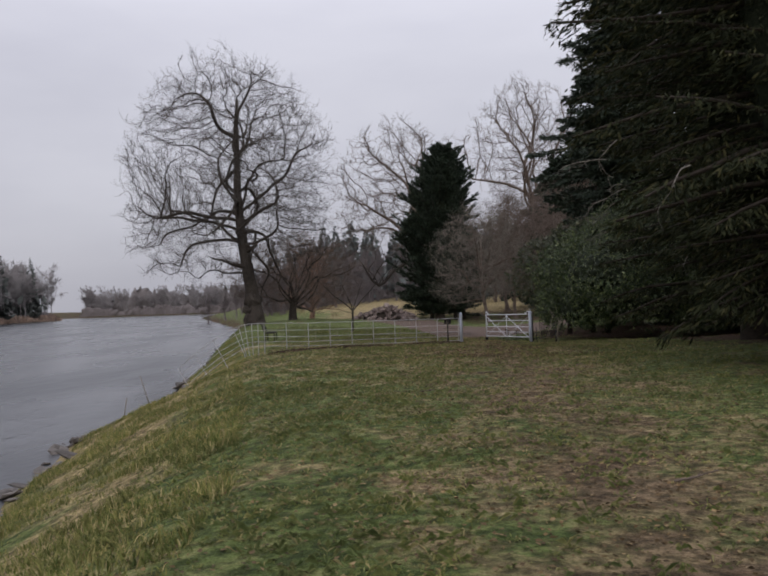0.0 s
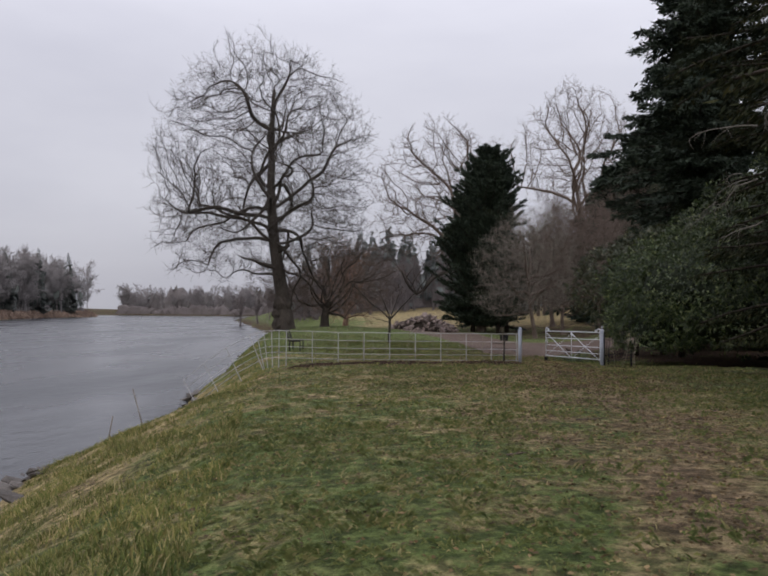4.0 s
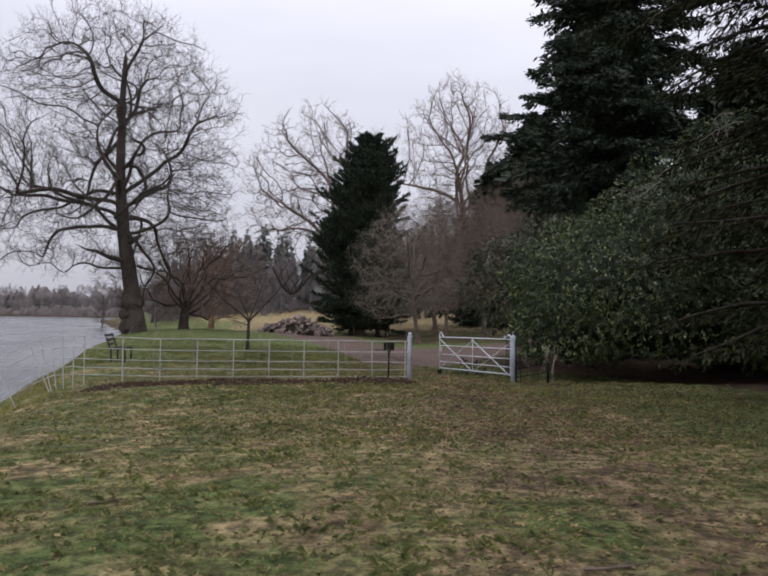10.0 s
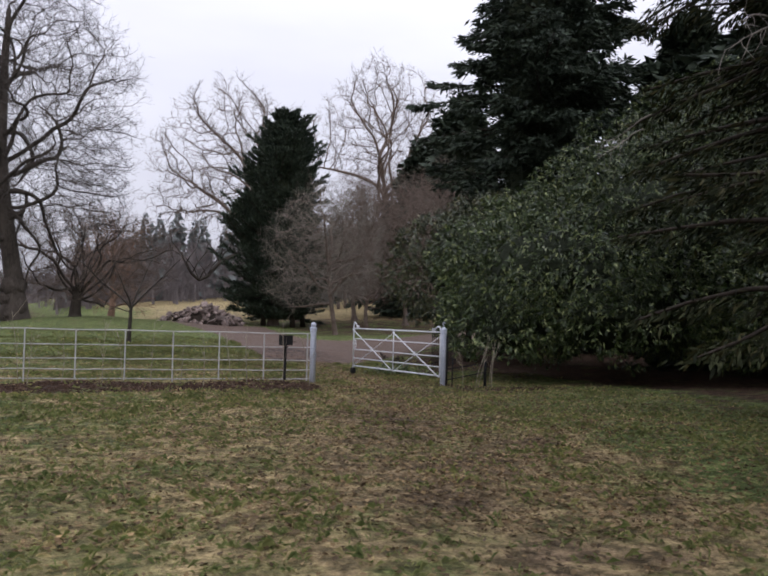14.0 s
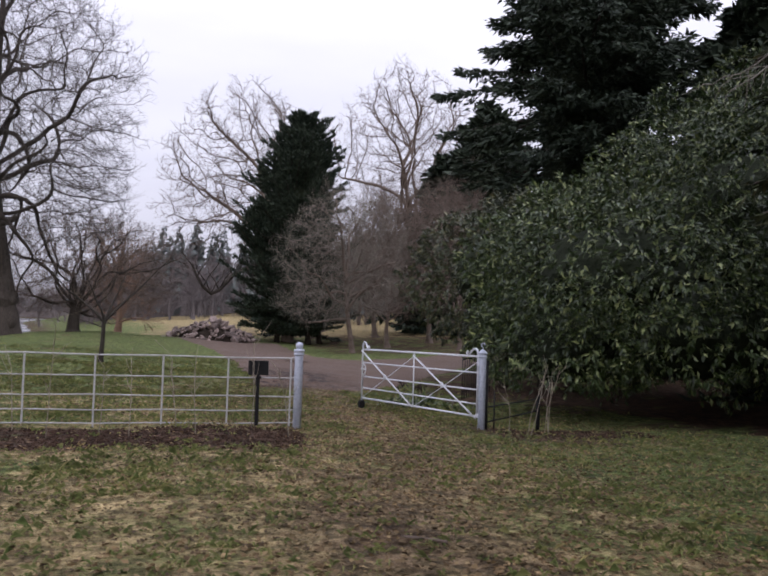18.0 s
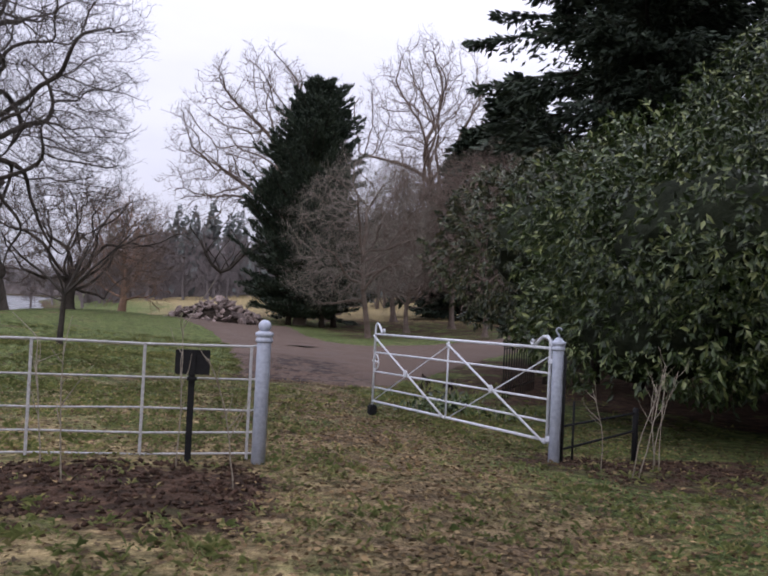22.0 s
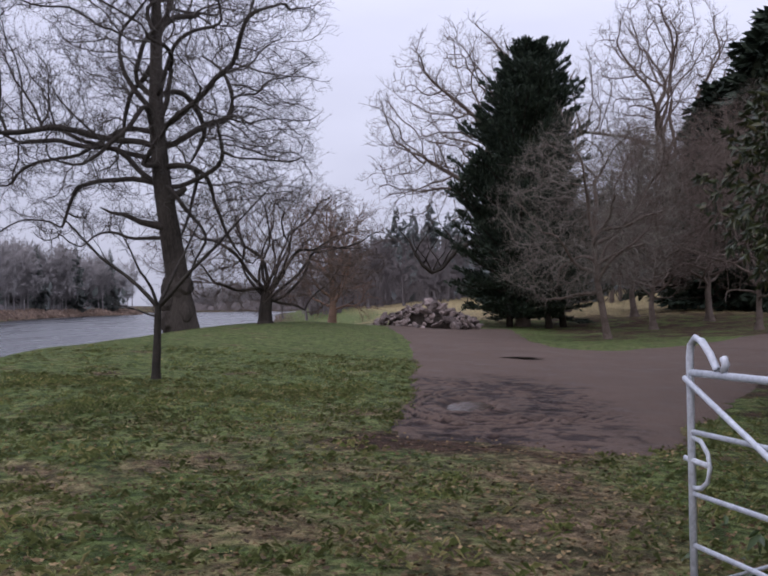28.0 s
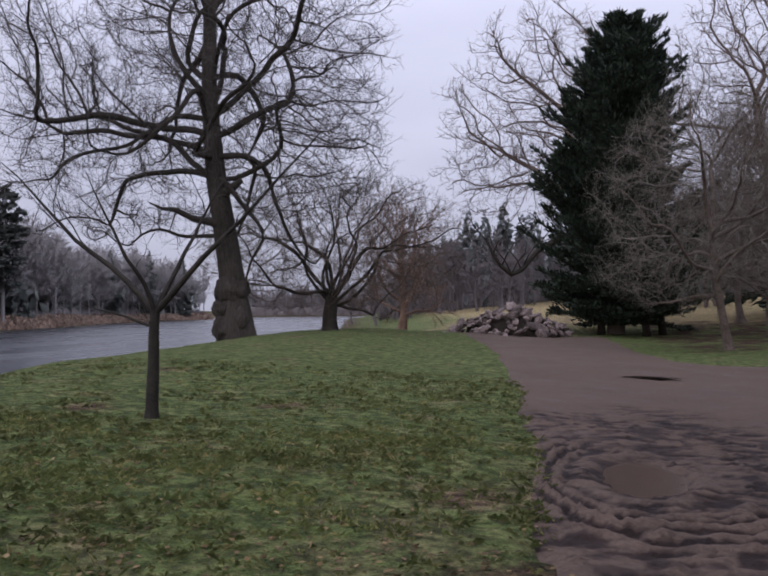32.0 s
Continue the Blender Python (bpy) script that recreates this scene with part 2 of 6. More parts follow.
# ---- building helpers ----
def mesh_of(name, verts, faces, smooth=False):
    """A mesh from an array of vertices and a list of arrays of triangles or quads."""
    me = bpy.data.meshes.new(name)
    faces = [np.asarray(f, dtype=np.int32) for f in faces if len(f)]
    verts = np.asarray(verts, dtype=np.float32)
    me.vertices.add(len(verts))
    me.vertices.foreach_set("co", verts.ravel())
    loops = np.concatenate([f.ravel() for f in faces])
    sizes = np.concatenate([np.full(len(f), f.shape[1], dtype=np.int32) for f in faces])
    starts = np.concatenate([[0], np.cumsum(sizes)[:-1]]).astype(np.int32)
    me.loops.add(len(loops))
    me.loops.foreach_set("vertex_index", loops)
    me.polygons.add(len(sizes))
    me.polygons.foreach_set("loop_start", starts)
    if smooth:
        me.polygons.foreach_set("use_smooth", np.ones(len(sizes), dtype=bool))
    me.update(calc_edges=True)
    return me


def thing(name, x, y, z, label, category, group="", kind="", turn=0):
    ob = new(name)
    ob.matrix_world = pose(x, y, z, 0, 0, turn)
    return tagged(ob, label, category, group, kind)


def arr_part(name, verts, faces, material, parent, label="", smooth=False):
    me = mesh_of(name, verts, faces, smooth)
    me.materials.append(material)
    ob = new(name, me)
    ob.parent = parent
    if label:
        ob["label"] = label
    return ob


def part(name, bm, material, parent, label="", smooth=False):
    me = bpy.data.meshes.new(name)
    bm.to_mesh(me)
    bm.free()
    if smooth:
        for p in me.polygons:
            p.use_smooth = True
    me.materials.append(material)
    ob = new(name, me)
    ob.parent = parent
    if label:
        ob["label"] = label
    return ob


def unit(v):
    return v / np.maximum(np.linalg.norm(v, axis=-1, keepdims=True), 1e-9)


def tubes(pts, rad, k):
    """Tapered tubes along N polylines: pts (N, m, 3), rad (N, m), k sides."""
    n, m, _ = pts.shape
    tan = np.empty_like(pts)
    tan[:, 1:-1] = pts[:, 2:] - pts[:, :-2]
    tan[:, 0], tan[:, -1] = pts[:, 1] - pts[:, 0], pts[:, -1] - pts[:, -2]
    tan = unit(tan)
    ref = np.where(np.abs(tan[:, :1, 2:]) > 0.8, np.array([1.0, 0.2, 0.0]), np.array([0.0, 0.1, 1.0]))
    ref = np.broadcast_to(ref, tan.shape)
    a = unit(np.cross(tan, ref))
    b = np.cross(tan, a)
    ang = np.arange(k) * 2 * np.pi / k
    ring = a[:, :, None] * np.cos(ang)[:, None] + b[:, :, None] * np.sin(ang)[:, None]
    v = pts[:, :, None] + ring * rad[:, :, None, None]
    idx = np.arange(n * m * k).reshape(n, m, k)
    i0, i1 = idx[:, :-1], idx[:, 1:]
    q = np.stack([i0, np.roll(i0, -1, 2), np.roll(i1, -1, 2), i1], -1).reshape(-1, 4)
    return v.reshape(-1, 3), q


def join_arrays(chunks):
    vs, fs, off = [], [], 0
    for v, f in chunks:
        vs.append(v)
        fs.append(f + off)
        off += len(v)
    return np.concatenate(vs), fs


def rod(a, b, r, k=6, cap=True, r2=None):
    """One straight rod from a to b as arrays."""
    p = np.array([[a, b]], dtype=float)
    v, q = tubes(p, np.array([[r, r if r2 is None else r2]], dtype=float), k)
    return v, q


def rod_part(name, path, r, material, parent, k=8, label="", cap=True):
    """A round bar along a polyline, closed at both ends."""
    p = np.array(path, dtype=float)[None]
    rr = np.full((1, p.shape[1]), r) if np.isscalar(r) else np.array(r, dtype=float)[None]
    v, q = tubes(p, rr, k)
    m = p.shape[1]
    if cap:
        v = np.concatenate([v, p[0, :1], p[0, -1:]])
        c0, c1 = len(v) - 2, len(v) - 1
        t0 = np.array([[c0, (i + 1) % k, i] for i in range(k)])
        t1 = np.array([[c1, (m - 1) * k + i, (m - 1) * k + (i + 1) % k] for i in range(k)])
        return arr_part(name, v, [q, t0, t1], material, parent, label, True)
    return arr_part(name, v, [q], material, parent, label, True)


def box_bm(sx, sy, sz, bevel=0.0, at=(0, 0, 0)):
    bm = bmesh.new()
    bmesh.ops.create_cube(bm, size=1, matrix=Matrix.Translation(at) @ Matrix.Diagonal((sx, sy, sz, 1)))
    if bevel:
        bmesh.ops.bevel(bm, geom=bm.edges[:], offset=bevel, segments=2, affect="EDGES")
    return bm


def lathe_bm(profile, k=20):
    """A turned shape from (radius, height) pairs."""
    bm = bmesh.new()
    rings = []
    for r, z in profile:
        rings.append([bm.verts.new((max(r, 1e-4) * math.cos(2 * math.pi * i / k), max(r, 1e-4) * math.sin(2 * math.pi * i / k), z)) for i in range(k)])
    for lo, hi in zip(rings, rings[1:]):
        for i in range(k):
            bm.faces.new((lo[i], lo[(i + 1) % k], hi[(i + 1) % k], hi[i]))
    bm.faces.new(rings[0][::-1])
    bm.faces.new(rings[-1])
    return bm




def branch_level(start, head, length, radius, n, wiggle, pull, rng, taper=0.35):
    """Grow one polyline of n steps from each start: head wanders by wiggle and bends by pull (a vector)."""
    N = len(start)
    pts = np.empty((N, n + 1, 3))
    pts[:, 0] = start
    d = unit(head)
    step = (length / n)[:, None]
    for i in range(n):
        d = unit(d + rng.normal(0, wiggle, (N, 3)) + np.asarray(pull) * (1.0 / n))
        pts[:, i + 1] = pts[:, i] + d * step
    rad = radius[:, None] * (1 - (1 - taper) * np.linspace(0, 1, n + 1)[None])
    return pts, rad


def sprout(pts, rad, per, lo, hi, angle, spread, rng, flat=0.0):
    """Starts, headings and radii for `per` children on each polyline."""
    N, m, _ = pts.shape
    t = lo + (hi - lo) * (np.arange(per)[None] + rng.random((N, per))) / per
    f = t * (m - 1)
    i = np.minimum(f.astype(int), m - 2)
    w = (f - i)[..., None]
    rows = np.arange(N)[:, None]
    start = pts[rows, i] * (1 - w) + pts[rows, i + 1] * w
    tan = unit(pts[rows, i + 1] - pts[rows, i])
    r = rad[rows, i] * (1 - w[..., 0]) + rad[rows, i + 1] * w[..., 0]
    side = unit(np.cross(tan, rng.normal(0, 1, tan.shape)))
    if flat:
        side = unit(side * np.array([1, 1, 1 - flat]))
    a = np.radians(angle + rng.normal(0, spread, t.shape))[..., None]
    head = tan * np.cos(a) + side * np.sin(a)
    return start.reshape(-1, 3), head.reshape(-1, 3), r.reshape(-1), t.reshape(-1)


# ---- the lie of the land ----
WATER = -2.0


def crest(y):
    """The line along which the lawn breaks towards the river."""
    return np.interp(y, [-60, -8, 0, 8, 15, 25, 30, 40, 54, 68, 110, 230, 308, 560, 700], [-1.8, -1.8, -2.1, -3.3, -4.7, -6.1, -7.2, -9.3, -11.4, -13.6, -20.2, -50, -70, -112, -120])


def far_bank(y):
    return np.interp(y, [-500, 0, 100, 153, 172, 216, 300, 347, 411, 425, 600], [-190, -165, -118, -111, -106, -120, -150, -160, -162, -215, -420])


def land(x, y):
    """Height of the ground."""
    x, y = np.asarray(x, float), np.asarray(y, float)
    lawn = np.interp(y, [-60, 5, 25, 33, 45, 60, 80, 95, 130, 300, 1600], [0.2, 0.17, 0.06, -0.14, -0.17, -0.14, -0.2, 0.15, 1.9, 7, 15])
    lawn = lawn + 0.03 * np.sin(x * 0.7 + y * 0.3) * np.sin(y * 0.45 - 0.4 * x) + 0.02 * np.sin(2.1 * x + 0.7) * np.sin(1.7 * y)
    lawn = np.where(y > 85, 0.1 + (lawn - 0.1) * np.clip((x - crest(y) - 6) / 45, 0.04, 1), lawn)
    side = np.where(x > 2.0, np.clip((y - 18) / 10, 0, 1), np.clip((y - 28) / 10, 0, 1))
    lawn = lawn - 0.055 * np.clip(x - 2.0, -9, 5) * side * np.clip((88 - y) / 12, 0, 1)
    lawn = lawn + 0.25 * np.clip((x - 9) / 12, 0, 1) ** 1.5
    t = crest(y) - x + 0.5 + 0.25 * np.sin(0.35 * y) + 0.12 * np.sin(1.1 * y + 1)
    steep = np.interp(y, [0, 8, 15, 20, 26, 30, 38, 60], [0.20, 0.225, 0.245, 0.27, 0.34, 0.36, 0.58, 0.60])
    drop = steep * (np.sqrt(t * t + 1.2) + t)
    lawn = lawn - 1.45 * np.clip((y - 76) / 26, 0, 1) * np.clip((crest(y) + 15 - x) / 10, 0, 1)
    near = lawn - np.where(t > -6, drop, 0) * np.clip((t + 6) / 4, 0, 1)
    bed = np.maximum(near, -3.2)
    f = far_bank(y) - x
    far = np.clip(-2.9 + 0.55 * f, -3.2, -0.1 + 0.02 * np.maximum(f, 0)) + 0.25 * np.sin(0.11 * y) * np.clip(f / 5, 0, 1)
    end = np.clip((y - 552) * 0.12 - 3.0, -3.2, 1.5)
    return np.maximum(np.maximum(bed, far), np.where(x < crest(y), end, -3.2))


def value_noise(x, y, scale, seed=0):
    """Smooth random field between 0 and 1 on a hashed lattice."""
    x, y = np.asarray(x, float) * scale, np.asarray(y, float) * scale
    i, j = np.floor(x), np.floor(y)
    u, v = x - i, y - j
    u, v = u * u * (3 - 2 * u), v * v * (3 - 2 * v)

    def corner(a, b):
        h = np.sin(a * 127.1 + b * 311.7 + seed * 74.7) * 43758.5453
        return h - np.floor(h)

    return (corner(i, j) * (1 - u) + corner(i + 1, j) * u) * (1 - v) + (corner(i, j + 1) * (1 - u) + corner(i + 1, j + 1) * u) * v


def rough_noise(x, y, scale, seed=0):
    return 0.5 * value_noise(x, y, scale, seed) + 0.3 * value_noise(x, y, scale * 2.1, seed + 3) + 0.2 * value_noise(x, y, scale * 4.3, seed + 5)


ROAD_EDGE = [(2.8, 35.6), (5.4, 35.2), (7.5, 40), (9.6, 44.9), (14, 53.2), (20, 64.8), (30, 80), (60, 112), (62, 124), (30.8, 92.5), (17.7, 68.8), (11.5, 58.6), (8.3, 56.0), (6.7, 56.6), (5.6, 60.5), (5.5, 66), (5.2, 77), (-3.0, 77.5), (-1.6, 71.5), (0.8, 58), (1.94, 47.5), (2.5, 40.8), (2.76, 37.3)]


def road_depth(x, y):
    """Signed distance to the road's edge, positive on the road."""
    x, y = np.asarray(x, float), np.asarray(y, float)
    best = np.full(x.shape, 1e9)
    inside = np.zeros(x.shape, bool)
    P = ROAD_EDGE
    for (x0, y0), (x1, y1) in zip(P, P[1:] + P[:1]):
        dx, dy = x1 - x0, y1 - y0
        t = np.clip(((x - x0) * dx + (y - y0) * dy) / (dx * dx + dy * dy), 0, 1)
        best = np.minimum(best, np.hypot(x - x0 - t * dx, y - y0 - t * dy))
        cross = (y0 > y) != (y1 > y)
        xi = x0 + (y - y0) / (dy if abs(dy) > 1e-9 else 1e-9) * dx
        inside ^= cross & (x < xi)
    d = np.where(inside, best, -best)
    return d + 0.18 * np.sin(1.7 * x + 0.6) * np.sin(2.3 * x + 0.8 * y) * np.clip((40 - y) / 4, 0, 1) + 0.05 * np.sin(0.9 * x + 1.3 * y) + 0.14 * (value_noise(x, y, 2.2, 31) - 0.5) + 0.10 * (value_noise(x, y, 6.0, 32) - 0.5)


MUD_POOLS = [(3.52, 38.95, 0.36, 0.85), (4.45, 37.5, 0.24, 0.42)]


def churn(x, y):
    """Wheel-churned earth near the gate end of the road: height, wetness and extent of the ruts round two pools."""
    wx = x + 0.14 * (value_noise(x, y, 2.3, 11) - 0.5)
    wy = y + 0.32 * (value_noise(x, y, 1.7, 12) - 0.5)
    w = np.clip(2.2 - 1.5 * np.hypot((wx - 3.7) / 1.75, (wy - 39.2) / 4.3) + 0.9 * (rough_noise(x, y, 1.1, 13) - 0.5), 0, 1)
    px, py, pa, pb = MUD_POOLS[0]
    r, a = np.hypot((wx - px) / pa, (wy - py) / pb), np.arctan2((wy - py) / pb, (wx - px) / pa)
    ring = np.exp(-(((r - 2.45) / 0.55) ** 2)) * np.clip(0.1 - np.cos(a - 3.5 + np.pi) * 1.4, 0, 1)
    treads = np.sin(13.0 * r + 1.5 * value_noise(x, y, 1.2, 14))
    bars = np.sin(46 * a)
    sweep_d = wy - (36.9 + 0.28 * (wx - 3.2) ** 2)
    sweep = np.exp(-((sweep_d / 0.55) ** 2)) * np.clip((wx - 3.0) / 0.5, 0, 1)
    lines = np.sin(30.0 * sweep_d + 2 * value_noise(x, y, 1.5, 15))
    clod = rough_noise(x, y, 4.6, 16) - 0.5
    lump = np.maximum(rough_noise(x, y, 9.0, 17) - 0.58, 0)
    pools = np.zeros_like(x)
    rims = np.zeros_like(x)
    for qx, qy, qa, qb in MUD_POOLS:
        q = np.hypot((wx - qx) / qa, (wy - qy) / qb)
        pools = np.maximum(pools, np.clip(1.5 - 1.1 * q, 0, 1))
        rims = np.maximum(rims, np.exp(-(((q - 1.35) / 0.28) ** 2)))
    fine = rough_noise(x, y, 6.0, 18) - 0.5
    gouge = np.clip((rough_noise(x + 0.4 * y, 1.9 * y - 0.3 * x, 3.2, 19) - 0.54) * 7, 0, 1) * (1 - 0.8 * pools)
    high = w * (0.050 * ring * treads + 0.014 * ring * bars + 0.036 * sweep * lines + 0.032 * clod * (1 - 0.7 * np.maximum(ring, sweep)) + 0.13 * lump - 0.028 * gouge + 0.03 * rims - 0.10 * pools - 0.012)
    wet = w * np.clip(0.28 - 1.1 * ring * treads - 0.9 * sweep * lines - 0.8 * clod - 1.2 * fine + 0.8 * gouge * (1 - 0.6 * np.maximum(ring, sweep)) + 0.3 * pools - 0.25 * rims, 0, 1)
    return high, wet, w


def fence_y(x):
    return 25.5 + (x - 3.1) * 0.11


def worn(x, y):
    """How worn the turf is: 0 lush, 1 bare."""
    c = np.interp(y, [-12, 0, 10, 18, 25, 34, 45], [2.3, 2.2, 2.6, 3.5, 4.4, 4.0, 3.6])
    w = np.interp(y, [-12, 12, 26, 36, 60], [2.0, 1.9, 1.2, 1.3, 0.4])
    return np.maximum(np.exp(-((x - c) / w) ** 2), 0.65 * np.exp(-(((x - 2.2) / 2.6) ** 2 + ((y - 34.0) / 2.6) ** 2)))


def mud_and_shade(x, y):
    a = np.exp(-(((y - fence_y(x) + 1.25) / 1.15) ** 4)) * np.clip((3.4 - x) / 0.5, 0, 1) * np.clip((x + 5.0) / 1.0, 0, 1)
    b = np.exp(-(((x - 7.3) / 1.9) ** 4 + ((y - 26.3) / 1.2) ** 4))
    # c, e and f also put the dimness under trees into the soil colour
    c = np.clip((x - 9.0) / 3, 0, 1) * np.exp(-((y - 26) / 14) ** 4)
    d = 0.8 * np.exp(-(((x - 3.4) / 1.3) ** 2 + ((y - 35.2) / 1.0) ** 2))
    e = 0.8 * np.clip((x - 5.8 - 0.25 * (y - 35)) / 1.5, 0, 1) * np.exp(-((y - 41) / 9) ** 4)
    f = 0.62 * np.clip((y - 61) / 6, 0, 1) * np.clip((x - 5.5) / 3, 0, 1) * np.clip((104 - y) / 12, 0, 1)
    return np.clip(a + 0.8 * b + 0.85 * c + d + e + f, 0, 1)


def spaced(*runs):
    out = []
    for a, b, s in runs:
        out.append(np.arange(a, b, s))
    return np.concatenate(out)


def ground_material():
    m, n, l, b = nodes_of("turf", 0.95, 0.12)
    at = n.new("ShaderNodeAttribute")
    at.attribute_name = "cover"
    sp = n.new("ShaderNodeSeparateColor")
    l.new(at.outputs["Color"], sp.inputs["Color"])
    broad = noise_node(n, l, 0.75, 7, 0.66)
    mid = noise_node(n, l, 2.8, 5, 0.65)
    fine = noise_node(n, l, 34, 4, 0.7)
    green = ramp(n, l, mid.outputs["Fac"], [(0.3, (0.044, 0.066, 0.020)), (0.5, (0.088, 0.113, 0.037)), (0.7, (0.150, 0.156, 0.064))]).outputs["Color"]
    straw = ramp(n, l, mid.outputs["Fac"], [(0.32, (0.145, 0.114, 0.058)), (0.68, (0.355, 0.278, 0.150))]).outputs["Color"]
    earth = ramp(n, l, mid.outputs["Fac"], [(0.32, (0.072, 0.050, 0.031)), (0.68, (0.205, 0.150, 0.096))]).outputs["Color"]

    def blend(src, lo, hi):
        add = n.new("ShaderNodeMath")
        add.operation = "ADD"
        l.new(src, add.inputs[0])
        sc = n.new("ShaderNodeMath")
        sc.operation = "MULTIPLY_ADD"
        sc.inputs[1].default_value, sc.inputs[2].default_value = 3.4, -1.7
        l.new(broad.outputs["Fac"], sc.inputs[0])
        l.new(sc.outputs[0], add.inputs[1])
        mr = n.new("ShaderNodeMapRange")
        mr.inputs["From Min"].default_value, mr.inputs["From Max"].default_value = lo, hi
        l.new(add.outputs[0], mr.inputs["Value"])
        return mr.outputs["Result"]

    c = mixc(n, l, blend(sp.outputs["Blue"], 0.25, 0.75), green, straw)
    c = mixc(n, l, blend(sp.outputs["Red"], 0.30, 1.0), c, earth)
    c = mixc(n, l, blend(sp.outputs["Green"], 0.35, 0.7), c, ramp(n, l, mid.outputs["Fac"], [(0.3, (0.032, 0.019, 0.012)), (0.7, (0.085, 0.051, 0.035))]).outputs["Color"])
    f = ramp(n, l, fine.outputs["Fac"], [(0.25, (0.45, 0.45, 0.45)), (0.75, (1.45, 1.45, 1.4))]).outputs["Color"]
    tufts = noise_node(n, l, 7.0, 4, 0.6)
    c = mixc(n, l, 1.0, c, ramp(n, l, tufts.outputs["Fac"], [(0.40, (0.52, 0.54, 0.5)), (0.60, (1.42, 1.4, 1.36))]).outputs["Color"], "MULTIPLY")
    c = mixc(n, l, 1.0, c, f, "MULTIPLY")
    l.new(c, b.inputs["Base Color"])
    both = n.new("ShaderNodeMath")
    both.operation = "MULTIPLY_ADD"
    both.inputs[1].default_value = 2.2
    l.new(tufts.outputs["Fac"], both.inputs[0])
    l.new(fine.outputs["Fac"], both.inputs[2])
    bump(n, l, b, both.outputs[0], 1.0, 0.05)
    return m


gx = spaced((-1600, -260, 60), (-260, -120, 5), (-120, -24, 3), (-24, -13, 0.8), (-13, 12, 0.3), (12, 30, 1.0), (30, 120, 5), (120, 1601, 60))
gy = spaced((-400, -20, 20), (-20, -9, 0.8), (-9, 44, 0.3), (44, 84, 1.0), (84, 140, 3), (140, 460, 8), (460, 620, 20), (620, 1600, 60))
GX, GY = np.meshgrid(gx, gy, indexing="ij")
GZ = land(GX, GY)
rd = road_depth(GX, GY)
ease = np.clip((rd + 0.3) / 1.8, 0, 1)
GZ = GZ - 0.10 * ease * ease * (3 - 2 * ease) - 0.14 * np.clip(1.3 - np.hypot((GX - 3.9) / 2.4, (GY - 39.5) / 4.6), 0, 1) * (rd > 0.2)
gi = np.arange(GX.size).reshape(GX.shape)
gq = np.stack([gi[:-1, :-1], gi[1:, :-1], gi[1:, 1:], gi[:-1, 1:]], -1).reshape(-1, 4)
me = mesh_of("ground", np.stack([GX, GY, GZ], -1).reshape(-1, 3), [gq], True)
cover = np.ones((GX.size, 4), dtype=np.float32)
cover[:, 0] = (0.75 * worn(GX, GY) + 0.16 * np.exp(-(((GX - 1.5) / 3.5) ** 2 + ((GY - 37.5) / 4.5) ** 2))).ravel()
shore = 0.75 * np.clip((GY - 90) / 15, 0, 1) * np.clip((crest(GY) + 7 - GX) / 4, 0, 1)
# green channel: bare soil, plus tree shade painted as darker ground
cover[:, 1] = np.maximum(np.maximum(mud_and_shade(GX, GY), shore), 0.35 * (GY > 540)).ravel()
bankness = np.clip((crest(GY) - GX + 0.4) / 1.2, 0, 1)
far_field = np.clip((GY - 84) / 12, 0, 1) * np.clip((GX - crest(GY) - 8) / 10, 0, 1)
opp = np.clip((far_bank(GY) - GX + 1) / 3, 0, 1)
cover[:, 2] = np.clip(0.22 + 0.45 * bankness * (GY < 30) + 1.1 * far_field + 0.8 * opp + (0.06 + 0.28 * np.exp(-(((GX - 2.8) / 2.8) ** 2)) - 0.10 * (GX < 1) - 0.35 * np.clip((GX - 3.8 - 0.06 * np.maximum(GY, 0)) / 1.5, 0, 1)) * np.clip((30 - GY) / 5, 0, 1) + 0.30 * np.exp(-(((GY - 20) / 10) ** 4)) * (GX < 5.5) - 0.32 * np.clip((GY - 30) / 6, 0, 1) * (GY < 82) - 0.5 * np.clip((GY - 100) / 20, 0, 1) * (GX < crest(GY) + 18), 0, 1).ravel()
me.attributes.new("cover", "FLOAT_COLOR", "POINT").data.foreach_set("color", cover.ravel())
TURF = ground_material()
me.materials.append(TURF)
ground = tagged(new("ground", me), "worn green and brown winter turf sloping to the river", "ground", kind="structure")


# ---- river ----
def water_material():
    m, n, l, b = nodes_of("river_water", 0.08, 0.5)
    b.inputs["Base Color"].default_value = (0.016, 0.018, 0.022, 1)
    b.inputs["IOR"].default_value = 1.33
    w1 = noise_node(n, l, 0.9, 3, 0.55, stretch=(1.0, 0.45, 1.0))
    w2 = noise_node(n, l, 0.16, 3, 0.5, stretch=(1.0, 0.3, 1.0))
    s = mixc(n, l, 0.55, w1.outputs["Fac"], w2.outputs["Fac"])
    bump(n, l, b, s, 0.6, 0.35)
    rr = ramp(n, l, w2.outputs["Fac"], [(0.35, (0.22,) * 3), (0.65, (0.34,) * 3)])
    l.new(rr.outputs["Color"], b.inputs["Roughness"])
    return m


WATER_MAT = water_material()
me = mesh_of("water", [(-620, -260, WATER), (-1.0, -260, WATER), (-1.0, 640, WATER), (-620, 640, WATER)], [np.array([[0, 1, 2, 3]])])
me.materials.append(WATER_MAT)
tagged(new("water", me), "broad slow river reflecting the grey sky", "water", kind="structure")


